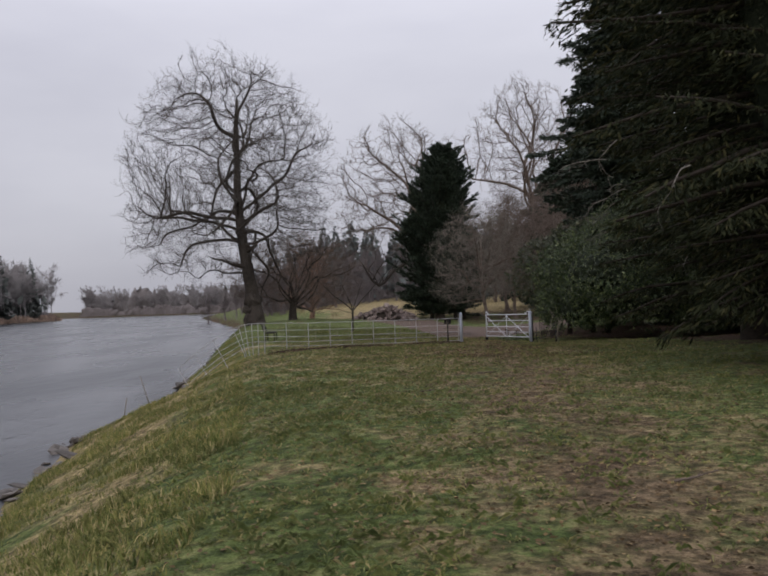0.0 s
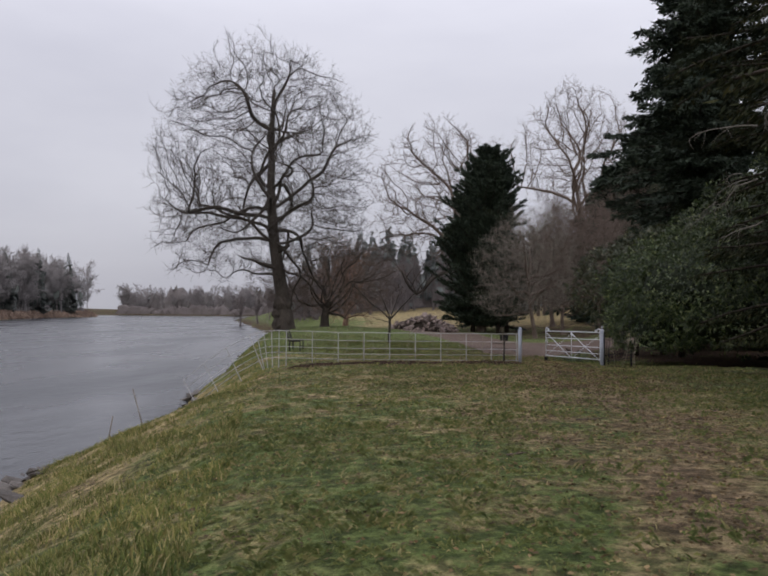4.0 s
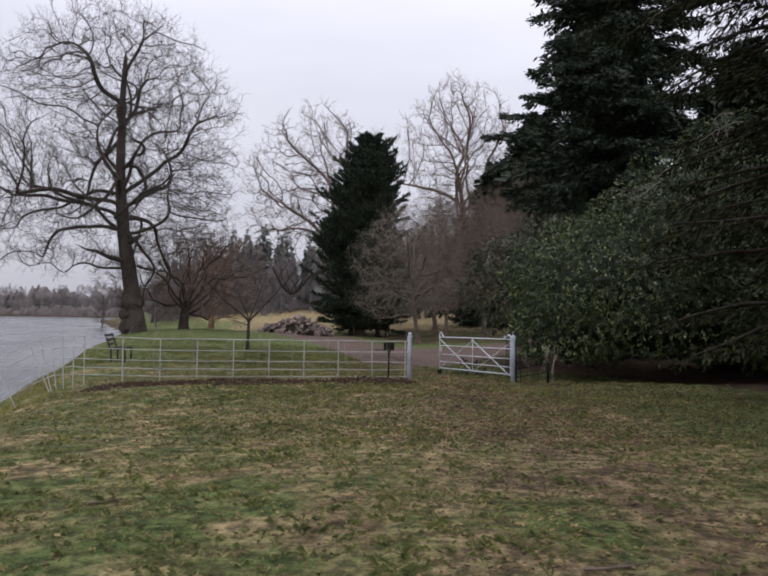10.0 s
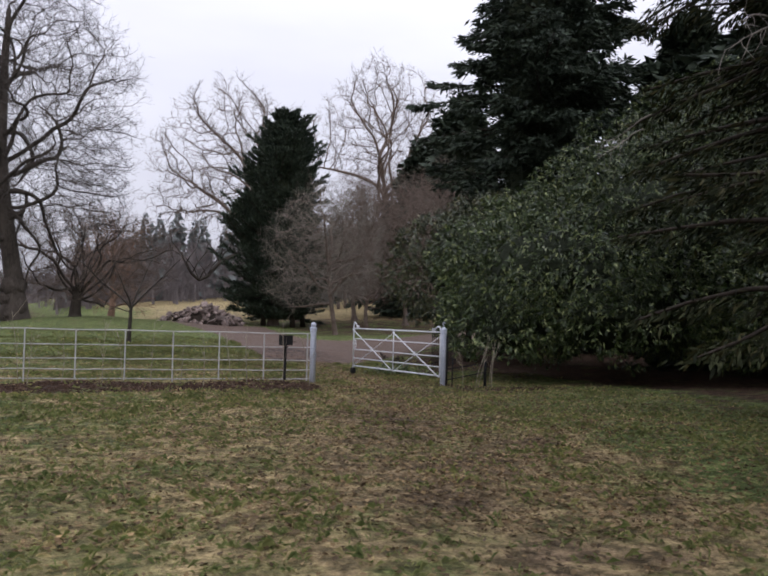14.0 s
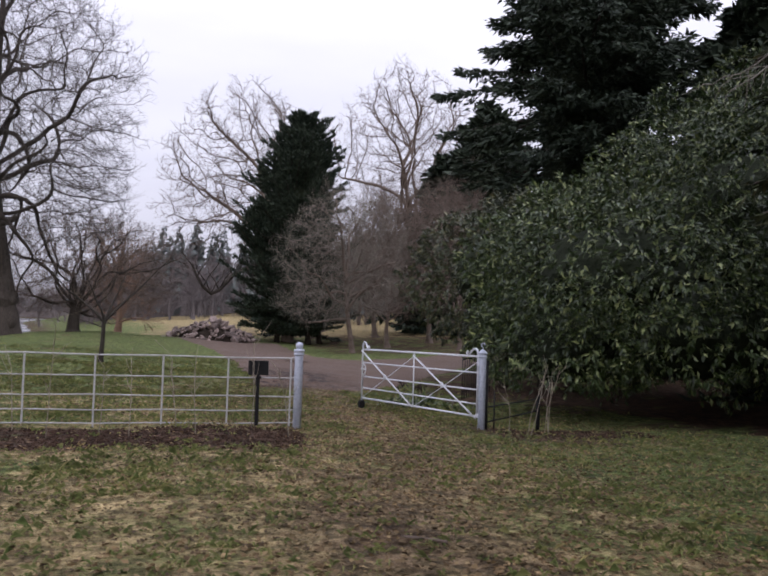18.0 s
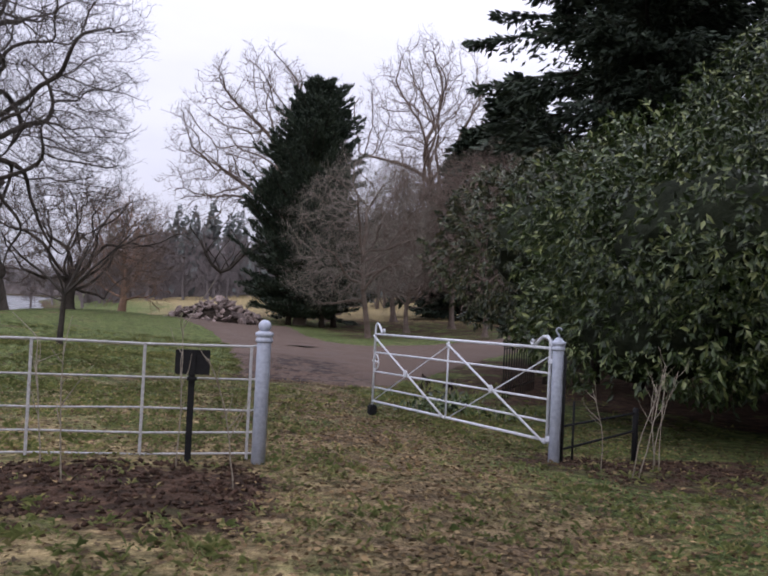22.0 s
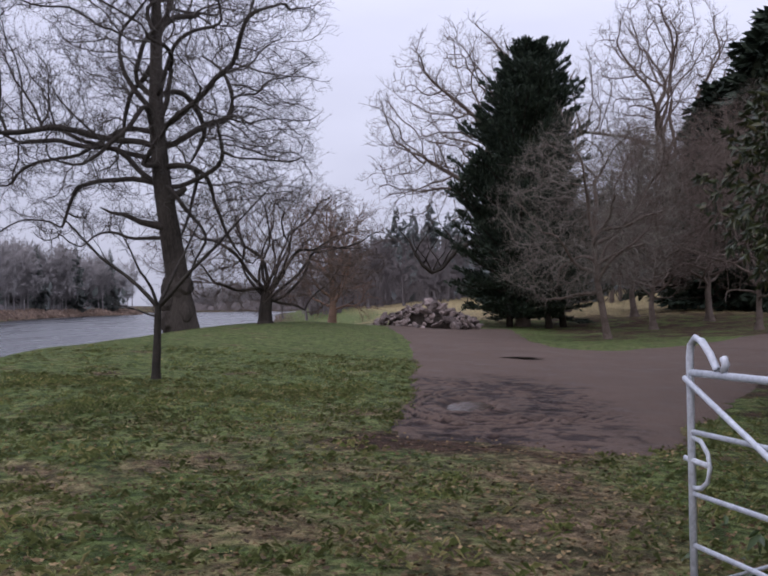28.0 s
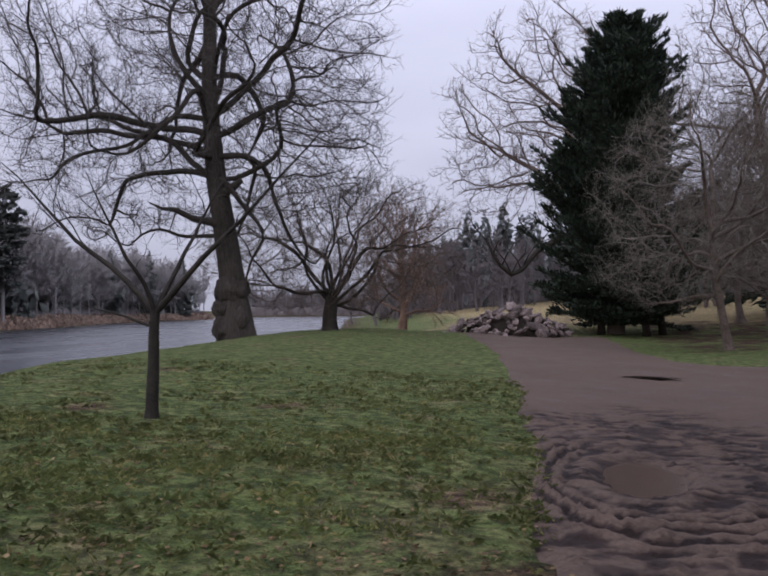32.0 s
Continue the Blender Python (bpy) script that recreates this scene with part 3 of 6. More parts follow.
# ---- road ----
def road_material():
    m, n, l, b = nodes_of("earthy_road", 0.85, 0.12)
    a = noise_node(n, l, 0.35, 6, 0.6)
    f = noise_node(n, l, 30, 4, 0.7)
    p = noise_node(n, l, 1.6, 5, 0.65)
    c = ramp(n, l, a.outputs["Fac"], [(0.3, (0.066, 0.045, 0.034)), (0.7, (0.115, 0.082, 0.064))]).outputs["Color"]
    c = mixc(n, l, 0.45, c, ramp(n, l, p.outputs["Fac"], [(0.35, (0.052, 0.034, 0.025)), (0.6, (0.128, 0.090, 0.070))]).outputs["Color"])
    c = mixc(n, l, 0.35, c, ramp(n, l, f.outputs["Fac"], [(0.3, (0.030, 0.020, 0.015)), (0.7, (0.16, 0.118, 0.095))]).outputs["Color"])
    at = n.new("ShaderNodeAttribute")
    at.attribute_name = "wet"
    sharp = n.new("ShaderNodeMapRange")
    sharp.inputs["From Min"].default_value, sharp.inputs["From Max"].default_value = 0.18, 0.6
    l.new(at.outputs["Fac"], sharp.inputs["Value"])
    c = mixc(n, l, sharp.outputs["Result"], c, ramp(n, l, p.outputs["Fac"], [(0.35, (0.010, 0.006, 0.005)), (0.65, (0.028, 0.017, 0.014))]).outputs["Color"])
    ch = n.new("ShaderNodeAttribute")
    ch.attribute_name = "churned"
    streak = noise_node(n, l, 2.6, 8, 0.68)
    streak.inputs["Distortion"].default_value = 2.4
    cut = ramp(n, l, streak.outputs["Fac"], [(0.40, (1, 1, 1)), (0.47, (0, 0, 0))]).outputs["Color"]
    both = n.new("ShaderNodeMath")
    both.operation = "MULTIPLY"
    l.new(ch.outputs["Fac"], both.inputs[0])
    l.new(cut, both.inputs[1])
    c = mixc(n, l, 0.25, c, mixc(n, l, both.outputs[0], c, (0.017, 0.010, 0.008)))
    l.new(c, b.inputs["Base Color"])
    dry = ramp(n, l, p.outputs["Fac"], [(0.3, (0.62,) * 3), (0.55, (0.95,) * 3)]).outputs["Color"]
    l.new(mixc(n, l, sharp.outputs["Result"], dry, (0.7, 0.7, 0.7)), b.inputs["Roughness"])
    relief = n.new("ShaderNodeMath")
    relief.operation = "MULTIPLY_ADD"
    relief.inputs[1].default_value = -0.3
    l.new(both.outputs[0], relief.inputs[0])
    l.new(f.outputs["Fac"], relief.inputs[2])
    bump(n, l, b, relief.outputs[0], 0.7, 0.03)
    return m


ROAD = road_material()
rx = spaced((-5, -2, 0.3), (-2, 1, 0.12), (1, 2, 0.08), (2, 6, 0.05), (6, 10, 0.1), (10, 24, 0.4), (24, 66, 2))
ry = spaced((34.5, 44.5, 0.055), (44.5, 64, 0.15), (64, 80, 0.4), (80, 116, 2))
RX, RY = np.meshgrid(rx, ry, indexing="ij")
rd = road_depth(RX, RY)
RZ = land(RX, RY) + np.clip(0.22 * rd - 0.006, -0.12, 0.016) + churn(RX, RY)[0] * np.clip(rd / 0.12, 0, 1)
ri = np.arange(RX.size).reshape(RX.shape)
rq = np.stack([ri[:-1, :-1], ri[1:, :-1], ri[1:, 1:], ri[:-1, 1:]], -1).reshape(-1, 4)
rq = rq[(rd.ravel()[rq] > -0.55).all(1)]
used, inv = np.unique(rq, return_inverse=True)
me = mesh_of("road", np.stack([RX, RY, RZ], -1).reshape(-1, 3)[used], [inv.reshape(-1, 4)], True)
wet = churn(RX, RY)[1]
me.attributes.new("wet", "FLOAT", "POINT").data.foreach_set("value", np.clip(wet, 0, 1).ravel()[used].astype(np.float32))
me.attributes.new("churned", "FLOAT", "POINT").data.foreach_set("value", np.clip(churn(RX, RY)[2], 0, 1).ravel()[used].astype(np.float32))
me.materials.append(ROAD)
tagged(new("road", me), "muddy pinkish-brown estate road with churned wheel ruts", "road", kind="structure")


def g(x, y):
    return float(land(x, y))


# ---- fence along the lawn ----
def fence_post(x, y, label, hook=False, tall=1.0):
    z = g(x, y)
    t = thing("fence_post", x, y, z, label, "fence post", "gate posts")
    part("shaft", lathe_bm([(0.058, -0.3), (0.058, 1.05), (0.055, 1.065)], 20), PAINT_POST, t, smooth=True)
    part("collar", lathe_bm([(0.06, 1.04), (0.072, 1.05), (0.072, 1.068), (0.063, 1.077), (0.063, 1.09), (0.075, 1.10), (0.075, 1.125), (0.045, 1.137)], 20), PAINT_POST, t, smooth=True)
    if hook:
        part("cap", lathe_bm([(0.046, 1.13), (0.05, 1.14), (0.034, 1.155), (0.014, 1.165)], 18), PAINT_POST, t, smooth=True)
        rod_part("hook", [(0, 0, 1.15), (0, 0, 1.19), (-0.022, 0, 1.21), (-0.03, 0, 1.235), (-0.01, 0, 1.255), (0.02, 0, 1.25), (0.03, 0, 1.23)], 0.010, PAINT_POST, t, 8, "pale iron hook on the post top")
    else:
        bm = bmesh.new()
        bmesh.ops.create_uvsphere(bm, u_segments=20, v_segments=12, radius=0.053, matrix=Matrix.Translation((0, 0, 1.182)))
        part("ball_finial", bm, PAINT_POST, t, smooth=True)
    for ob in t.children:
        ob.scale = (1, 1, tall)
    return t


fence_post(3.1, 25.36, "pale grey iron gate post with a ball finial", tall=0.965)
fence_post(6.12, 26.6, "pale grey iron hinge post with a hooked top", hook=True, tall=1.10)

RAILS = (0.985, 0.71, 0.455, 0.26, 0.085)
fence_line = [(3.0 - 0.86 * i, fence_y(3.0 - 0.86 * i)) for i in range(10)]
fence_z = [-0.03 + 0.0035 * i + 0.02 * max(0, i - 7) for i in range(10)]
fence_lean = [0.0] * 10
# closer posts that fan out over the bank's edge: top x, top height, lean in degrees
for tx, tz, tilt in [(-4.98, 1.06, 0), (-5.23, 1.05, 2), (-5.49, 1.03, 7), (-5.73, 0.97, 13), (-5.97, 0.88, 23), (-6.73, 0.47, 26), (-7.45, -0.05, 28), (-8.1, -0.6, 29)]:
    fence_line.append((tx + 1.01 * math.sin(radians(tilt)), fence_y(tx)))
    fence_z.append(tz - 1.01 * math.cos(radians(tilt)))
    fence_lean.append(radians(tilt))
fence = thing("estate_fence", 3.0, 25.5, 0, "white five-rail iron estate fence, end posts fanning over the bank", "fence")
for (x, y), z, tilt in zip(fence_line, fence_z, fence_lean):
    p = part("upright", box_bm(0.024, 0.010, 1.24, 0.003, (0, 0, 0.37)), PAINT_FENCE, fence)
    p.matrix_local = pose(x - 3.0, y - 25.5, z, 0, -math.degrees(tilt), 0) @ pose(0, 0, 0, 0, 0, 7)
for h in RAILS:
    path = [(3.1 - 3.0, -0.13, g(3.1, 25.36) + h)] + [(x - h * math.sin(tilt) - 3.0, y - 25.5 + 0.014, z + h * math.cos(tilt) + 0.008 * math.sin(3.1 * i + 9 * h)) for i, ((x, y), z, tilt) in enumerate(zip(fence_line, fence_z, fence_lean))]
    rod_part("rail", path, 0.0115 if h > 0.9 else 0.0095, PAINT_FENCE, fence, 6)


# ---- gate ----
def make_gate(hx, hy, fx, fy):
    L = math.hypot(fx - hx, fy - hy) - 0.12
    z0 = g(hx, hy)
    t = thing("gate", hx, hy, z0, "white painted iron field gate with crossed braces, standing open", "gate", turn=math.degrees(math.atan2(fy - hy, fx - hx)))
    o = 0.12
    bars = (0.175, 0.35, 0.55, 0.79, 1.02)
    sag = lambda u: -0.04 * u / L
    rod_part("hinge_stile", [(o, 0, 0.15), (o, 0, 1.05), (o + 0.01, 0, 1.095), (o + 0.055, 0, 1.125), (o + 0.12, 0, 1.12), (o + 0.18, 0, 1.085), (o + 0.235, 0, 1.045), (o + 0.29, 0, 1.04), (o + 0.31, 0, 1.06), (o + 0.295, 0, 1.08), (o + 0.27, 0, 1.075)], 0.0175, PAINT_WHITE, t, 8)
    rod_part("latch_stile", [(L, 0, 0.07), (L, 0, 1.04), (L - 0.01, 0, 1.09), (L - 0.045, 0, 1.115), (L - 0.09, 0, 1.105), (L - 0.145, 0, 1.06), (L - 0.19, 0, 1.005), (L - 0.235, 0, 1.0), (L - 0.25, 0, 1.025), (L - 0.235, 0, 1.05)], 0.0165, PAINT_WHITE, t, 8)
    for b in bars:
        rod_part("rail", [(o, 0, b), (L, 0, b + sag(L))], 0.0145 if b in (0.175, 1.02) else 0.0105, PAINT_WHITE, t, 8)
    m = (o + L) / 2
    rod_part("mid_upright", [(m, 0.004, 0.145), (m, 0.004, 0.99)], 0.0115, PAINT_WHITE, t, 8)
    for a, c in ((o, m), (m, L)):
        lo, hi = 0.15, 0.99
        # the heavy strut falls towards the hinge in each half, the light one crosses it
        rod_part("strut", [(c, 0.03, hi - 0.03), (a, 0.03, lo)], 0.012, PAINT_WHITE, t, 8)
        rod_part("brace", [(a, -0.026, hi - 0.03), (c, -0.026, lo)], 0.0065, PAINT_WHITE, t, 8)
        bm = lathe_bm([(0.038, -0.010), (0.043, -0.005), (0.043, 0.005), (0.038, 0.010)], 18)
        disc = part("boss", bm, PAINT_WHITE, t, smooth=True)
        rivet = lathe_bm([(0.014, 0.008), (0.014, 0.016), (0.006, 0.019)], 10)
        part("rivet", rivet, PAINT_WHITE, disc, smooth=True)
        disc.matrix_local = pose((a + c) / 2, 0.04, (lo + hi) / 2 - 0.015, 90, 0, 0)
    rod_part("latch_handle", [(L, 0.0, 0.73), (L - 0.07, 0, 0.72), (L - 0.115, 0, 0.68), (L - 0.13, 0, 0.63), (L - 0.11, 0, 0.57), (L - 0.065, 0, 0.54), (L, 0, 0.53)], 0.010, PAINT_WHITE, t, 8)
    rod_part("latch_bar", [(L + 0.05, 0.0, 0.64), (L - 0.11, 0, 0.635)], 0.012, PAINT_WHITE, t, 8)
    for hz in (0.9, 0.19):
        hinge = part("hinge", box_bm(0.10, 0.05, 0.05, 0.01, (0.085, 0, hz)), PAINT_WHITE, t)
        rod_part("hinge_pin", [(0.06, 0, hz - 0.045), (0.06, 0, hz + 0.045)], 0.014, PAINT_WHITE, hinge, 8)
    for ob in t.children:
        ob.matrix_basis = Matrix.Diagonal((1, 1, 1.14, 1)) @ ob.matrix_basis
    part("stop_block", box_bm(0.12, 0.11, 0.15, 0.02, (L, 0, 0.03)), PAINT_BLACK, t, "dark rubber foot under the latch end")


make_gate(6.12, 26.6, 4.68, 30.35)

# ---- black notice on a post, seen from behind ----
sx, sy = 2.54, 25.2
notice = thing("notice_board", sx, sy, g(sx, sy), "small black notice board on a black iron stake beside the fence", "sign", turn=6)
part("stake", box_bm(0.05, 0.035, 1.1, 0.006, (0, 0, 0.30)), PAINT_BLACK, notice)
panel = part("panel", box_bm(0.27, 0.02, 0.195, 0.004, (0, -0.03, 0.80)), PAINT_BLACK, notice)
part("back_strip", box_bm(0.045, 0.02, 0.20, 0.003, (0, -0.052, 0.795)), PAINT_BLACK, panel)
part("tilt_bracket", box_bm(0.08, 0.03, 0.03, 0.003, (0, -0.05, 0.67)), PAINT_BLACK, notice)


# ---- trees ----
def ellipsoid(c, r):
    """A crown: how far from each point, along each heading, its surface lies."""
    c, r = np.array(c, float), np.array(r, float)

    def reach(p, d):
        q, e = (p - c) / r, d / r
        a, b, k = (e * e).sum(-1), (q * e).sum(-1), (q * q).sum(-1) - 1
        disc = b * b - a * k
        return np.where(disc > 0, (-b + np.sqrt(np.maximum(disc, 0))) / a, 0.0).clip(0)

    def keep_in(p):
        """Bend what leaves the crown back to its uneven surface."""
        q = (p - c) / r
        n = np.linalg.norm(q, axis=-1, keepdims=True)
        u = q / np.maximum(n, 1e-6)
        edge = 0.96 + 0.05 * np.sin(5 * u[..., :1] + 3 * u[..., 2:]) * np.sin(6 * u[..., 1:2] + 1) + 0.04 * np.sin(11 * u[..., :1] - 7 * u[..., 2:] + 4 * u[..., 1:2])
        over = np.maximum(n - edge, 0)
        return np.where(q[..., 2:] < -0.98, p, c + u * r * np.where(n > edge, edge + 0.14 * np.tanh(over / 0.14), n))

    return reach, keep_in


def grow_tree(t, trunk, trunk_r, limbs, crown, levels, bark, seed, k0=14, droop=0.0, twig_bark=None, flare=1.5, thin=0.86, stout=1.0, sway=0.15, bough=0.014):
    """A bare tree: trunk polyline, limbs as (share of trunk, azimuth, elevation, share of the way to the crown's edge), then
    levels of (children, lo, hi, angle, length share, steps, wiggle, pull, sides)."""
    rng = np.random.default_rng(seed)
    crown, keep_in = crown
    tp = np.array(trunk, float)
    s = np.linspace(0, 1, 22)
    u = np.linspace(0, 1, len(tp))
    tp = np.stack([np.interp(s, u, tp[:, i]) for i in range(3)], -1)
    tp[1:-1] = (tp[:-2] + 2 * tp[1:-1] + tp[2:]) / 4
    tr = trunk_r * (1 - thin * s ** 0.9)
    tr[0], tr[1] = trunk_r * flare, trunk_r * (1 + (flare - 1) * 0.35)
    v, q = tubes(tp[None], tr[None], k0)
    ang = np.tile(np.arange(k0) * 2 * np.pi / k0, 22)
    hgt = v[:, 2:3] - tp[0, 2]
    root = 1 + 0.16 * np.exp(-np.maximum(hgt, 0) / (2.2 * trunk_r)) * np.sin(5 * ang + seed)[:, None] + 0.05 * np.sin(3 * ang + 2.1 * hgt[:, 0] / trunk_r * 0.3)[:, None]
    axis = np.repeat(tp, k0, axis=0)
    v = axis + (v - axis) * root
    arr_part("trunk", v, [q], bark, t, smooth=True)
    st, hd, ln, rd = [], [], [], []
    for share, az, el, far in limbs:
        f = share * 21
        i = min(int(f), 20)
        st.append(tp[i] + (tp[i + 1] - tp[i]) * (f - i))
        a, e = radians(az), radians(el)
        hd.append((math.cos(a) * math.cos(e), math.sin(a) * math.cos(e), math.sin(e)))
        ln.append(far)
        rd.append(0.75 * tr[i])
    st, hd, ln, rd = map(np.array, (st, hd, ln, rd))
    ln = np.maximum(crown(st, hd) * ln, 0.5 * trunk_r)
    pts, rad = branch_level(st, hd, ln, np.minimum(rd, (0.024 * ln + 0.012) * stout), 10, sway, (0, 0, 0.25 - droop), rng, 0.13)
    pts = keep_in(pts)
    for i in range(len(st)):
        v, q = tubes(pts[i : i + 1], rad[i : i + 1], 7)
        arr_part("limb", v, [q], bark, t, smooth=True)
    leader = (tp[8:][None], tr[8:][None])
    small = []
    for n_lv, (per, lo, hi, angle, share, steps, wig, pull, sides) in enumerate(levels):
        a, h, r, tt = sprout(pts, rad, per, lo, hi, angle, 14, rng)
        base_len = np.repeat(np.linalg.norm(np.diff(pts, axis=1), axis=2).sum(1), per)
        length = base_len * share * (1.15 - 0.5 * tt) * rng.uniform(0.65, 1.25, len(tt))
        if n_lv == 0:
            a2, h2, r2, t2 = sprout(*leader, per, 0.5, 1.0, 50, 15, rng)
            a, h, r = np.concatenate([a, a2]), np.concatenate([h, h2]), np.concatenate([r, r2 * 0.8])
            length = np.concatenate([length, rng.uniform(0.7, 1.2, len(a2)) * np.median(length)])
        length = np.minimum(length, 0.25 * length + 0.9 * crown(a, h))
        pts, rad = branch_level(a, h, length, np.minimum(r * 0.75, ((bough if n_lv == 0 else 0.014) * length + 0.0035) * stout), steps, wig, (0, 0, pull), rng, 0.4)
        pts = keep_in(pts)
        small.append(tubes(pts, rad, sides))
    v, f = join_arrays(small)
    tagged(arr_part("branchwork", v, f, twig_bark or bark, t), kind="stuff")
    return t


def crown_points(rng, lobes, n, bias=0.33):
    """Points spread through a crown made of lobes (centre, radii, share), thicker towards its skin."""
    out = []
    for c, r, share in lobes:
        k = int(n * share)
        d = unit(rng.normal(0, 1, (k, 3)))
        skin = 1 + 0.05 * np.sin(5 * d[:, 0] + 3 * d[:, 2]) + 0.05 * np.sin(7 * d[:, 1] - 4 * d[:, 2] + 1)
        out.append(np.array(c) + d * np.array(r) * (skin * rng.random(k) ** bias)[:, None])
    return np.concatenate(out)


def colonise(rng, nodes, parent, fresh, points, step, kill, reach, jitter, sag):
    """Grow branches from the open nodes towards the points until each has been reached."""
    N = [np.array(p, float) for p in nodes]
    parent = list(parent)
    kids = [0] * 40000
    near = np.full(len(points), 1e9)
    who = np.zeros(len(points), int)
    alive = np.ones(len(points), bool)
    for _ in range(160):
        F = np.array([N[i] for i in fresh])
        live = np.nonzero(alive)[0]
        if not len(live) or not len(F):
            break
        d = np.linalg.norm(points[live][:, None] - F[None], axis=2)
        best = d.argmin(1)
        bd = d[np.arange(len(live)), best]
        closer = bd < near[live]
        near[live[closer]] = bd[closer]
        who[live[closer]] = np.array(fresh)[best[closer]]
        alive &= near > kill
        live = np.nonzero(alive & (near < reach))[0]
        pull = {}
        for p in live:
            w = who[p]
            v = (points[p] - N[w]) / near[p]
            pull[w] = pull[w] + v if w in pull else v
        fresh = []
        for w, v in pull.items():
            if kids[w] > 3:
                continue
            v = v / max(np.linalg.norm(v), 1e-6) + rng.normal(0, jitter, 3) + np.array([0, 0, sag])
            v = v / np.linalg.norm(v)
            kids[w] += 1
            N.append(N[w] + v * step)
            parent.append(w)
            fresh.append(len(N) - 1)
    return np.array(N), np.array(parent)


def colony_tree(t, trunk, trunk_r, z_open, lobes, n_points, bark, seed, step=0.5, kill=0.9, reach=9.0, jitter=0.28, sag=0.0, tip=0.016, power=2.1, twig_bark=None, flare=1.3, thin=0.8, shoots=2, shoot=0.8, limb_parts=24, bias=0.33, rise=0.25, limbs=(), curve=0.0, gnarl=0.20):
    """A bare tree whose limbs fork and wander to fill its crown evenly: trunk, largest limbs, and the finer branchwork."""
    rng = np.random.default_rng(seed)
    tp = np.array(trunk, float)
    s, u = np.linspace(0, 1, 26), np.linspace(0, 1, len(tp))
    tp = np.stack([np.interp(s, u, tp[:, i]) for i in range(3)], -1)
    tp[1:-1] = (tp[:-2] + 2 * tp[1:-1] + tp[2:]) / 4
    tr = trunk_r * (1 - thin * s ** 0.95)
    tr[:3] = trunk_r * flare, trunk_r * (1 + (flare - 1) * 0.4), trunk_r * (1 + (flare - 1) * 0.12)
    k0 = 16
    v, q = tubes(tp[None], tr[None], k0)
    ang = np.tile(np.arange(k0) * 2 * np.pi / k0, 26)
    hgt = (v[:, 2] - tp[0, 2]) / trunk_r
    lobe = 1 + 0.15 * np.exp(-np.maximum(hgt, 0) / 2.2) * np.sin(5 * ang + seed) + 0.05 * np.sin(3 * ang + 0.6 * hgt)
    axis = np.repeat(tp, k0, axis=0)
    arr_part("trunk", axis + (v - axis) * lobe[:, None], [q], bark, t, smooth=True)
    pts = crown_points(rng, lobes, n_points, bias)
    pts = pts[pts[:, 2] > 0.12 * tp[-1, 2]]
    first = int(np.searchsorted(tp[:, 2], z_open))
    nodes, par, seeds = list(tp), [i - 1 for i in range(26)], list(range(first, 26))
    stout_at = {}
    if limbs:
        # main limbs as (height, azimuth, elevation, length): they wander outwards, and the crown grows from them
        seeds = [24, 25]
        for z0, az, el, length in limbs:
            b = int(np.abs(tp[:, 2] - z0).argmin())
            e, a = radians(el), radians(az)
            steps = max(5, int(length / step))
            line, _ = branch_level(tp[b][None], np.array([[math.cos(a) * math.cos(e), math.sin(a) * math.cos(e), math.sin(e)]]), np.array([float(length)]), np.array([0.1]), steps, gnarl, (0, 0, curve), rng)
            last = b
            for k in range(1, steps + 1):
                nodes.append(line[0, k])
                par.append(last)
                last = len(nodes) - 1
                stout_at[last] = (0.013 * length + 0.05) * (1 - 0.72 * k / steps)
                if k > 0.3 * steps:
                    seeds.append(last)
    N, P = colonise(rng, nodes, par, seeds, pts, step, kill, reach, jitter, sag)
    n = len(N)
    load = np.zeros(n)
    kids = [[] for _ in range(n)]
    for i in range(n - 1, 25, -1):
        if load[i] == 0:
            load[i] = tip ** power
        load[P[i]] += load[i]
        kids[P[i]].append(i)
    R = load ** (1 / power)
    for i, least in stout_at.items():
        R[i] = max(R[i], least)
    chains = []
    for base in range(26):
        for k in kids[base]:
            stack = [(base, k)]
            while stack:
                a, b = stack.pop()
                line = [a, b]
                while kids[line[-1]]:
                    ks = sorted(kids[line[-1]], key=lambda i: -R[i])
                    stack += [(line[-1], o) for o in ks[1:]]
                    line.append(ks[0])
                chains.append(line)
    chains.sort(key=lambda c: -R[c[1]])
    rest = []
    for c_i, line in enumerate(chains):
        p = N[line].copy()
        p[1:-1] = 0.25 * p[:-2] + 0.5 * p[1:-1] + 0.25 * p[2:]
        r = R[line].copy()
        r[0] = min(r[1] * 1.12, 0.8 * (tr[line[0]] if line[0] < 26 else 1e9))
        r = np.minimum(r, np.maximum.accumulate(r[::-1])[::-1])
        r[-1] *= 0.6
        big = c_i < limb_parts
        v, q = tubes(p[None], r[None], 7 if big else (5 if r[1] > 0.05 else 3))
        if big:
            arr_part("limb", v, [q], bark, t, smooth=True)
        else:
            rest.append((v, q))
    thin_nodes = np.nonzero((R < 4.0 * tip) & (np.arange(n) > 25))[0]
    grow = unit(N[thin_nodes] - N[P[thin_nodes]])
    src = np.repeat(N[thin_nodes], shoots, axis=0)
    head = unit(np.repeat(grow, shoots, axis=0) * 0.7 + rng.normal(0, 0.6, (len(src), 3)) + np.array([0, 0, rise * 0.5]))
    length = shoot * rng.uniform(0.5, 1.3, len(src))
    p1, r1 = branch_level(src, head, length, np.full(len(src), tip * 0.55), 3, 0.28, (0, 0, rise), rng, 0.5)
    rest.append(tubes(p1, r1, 3))
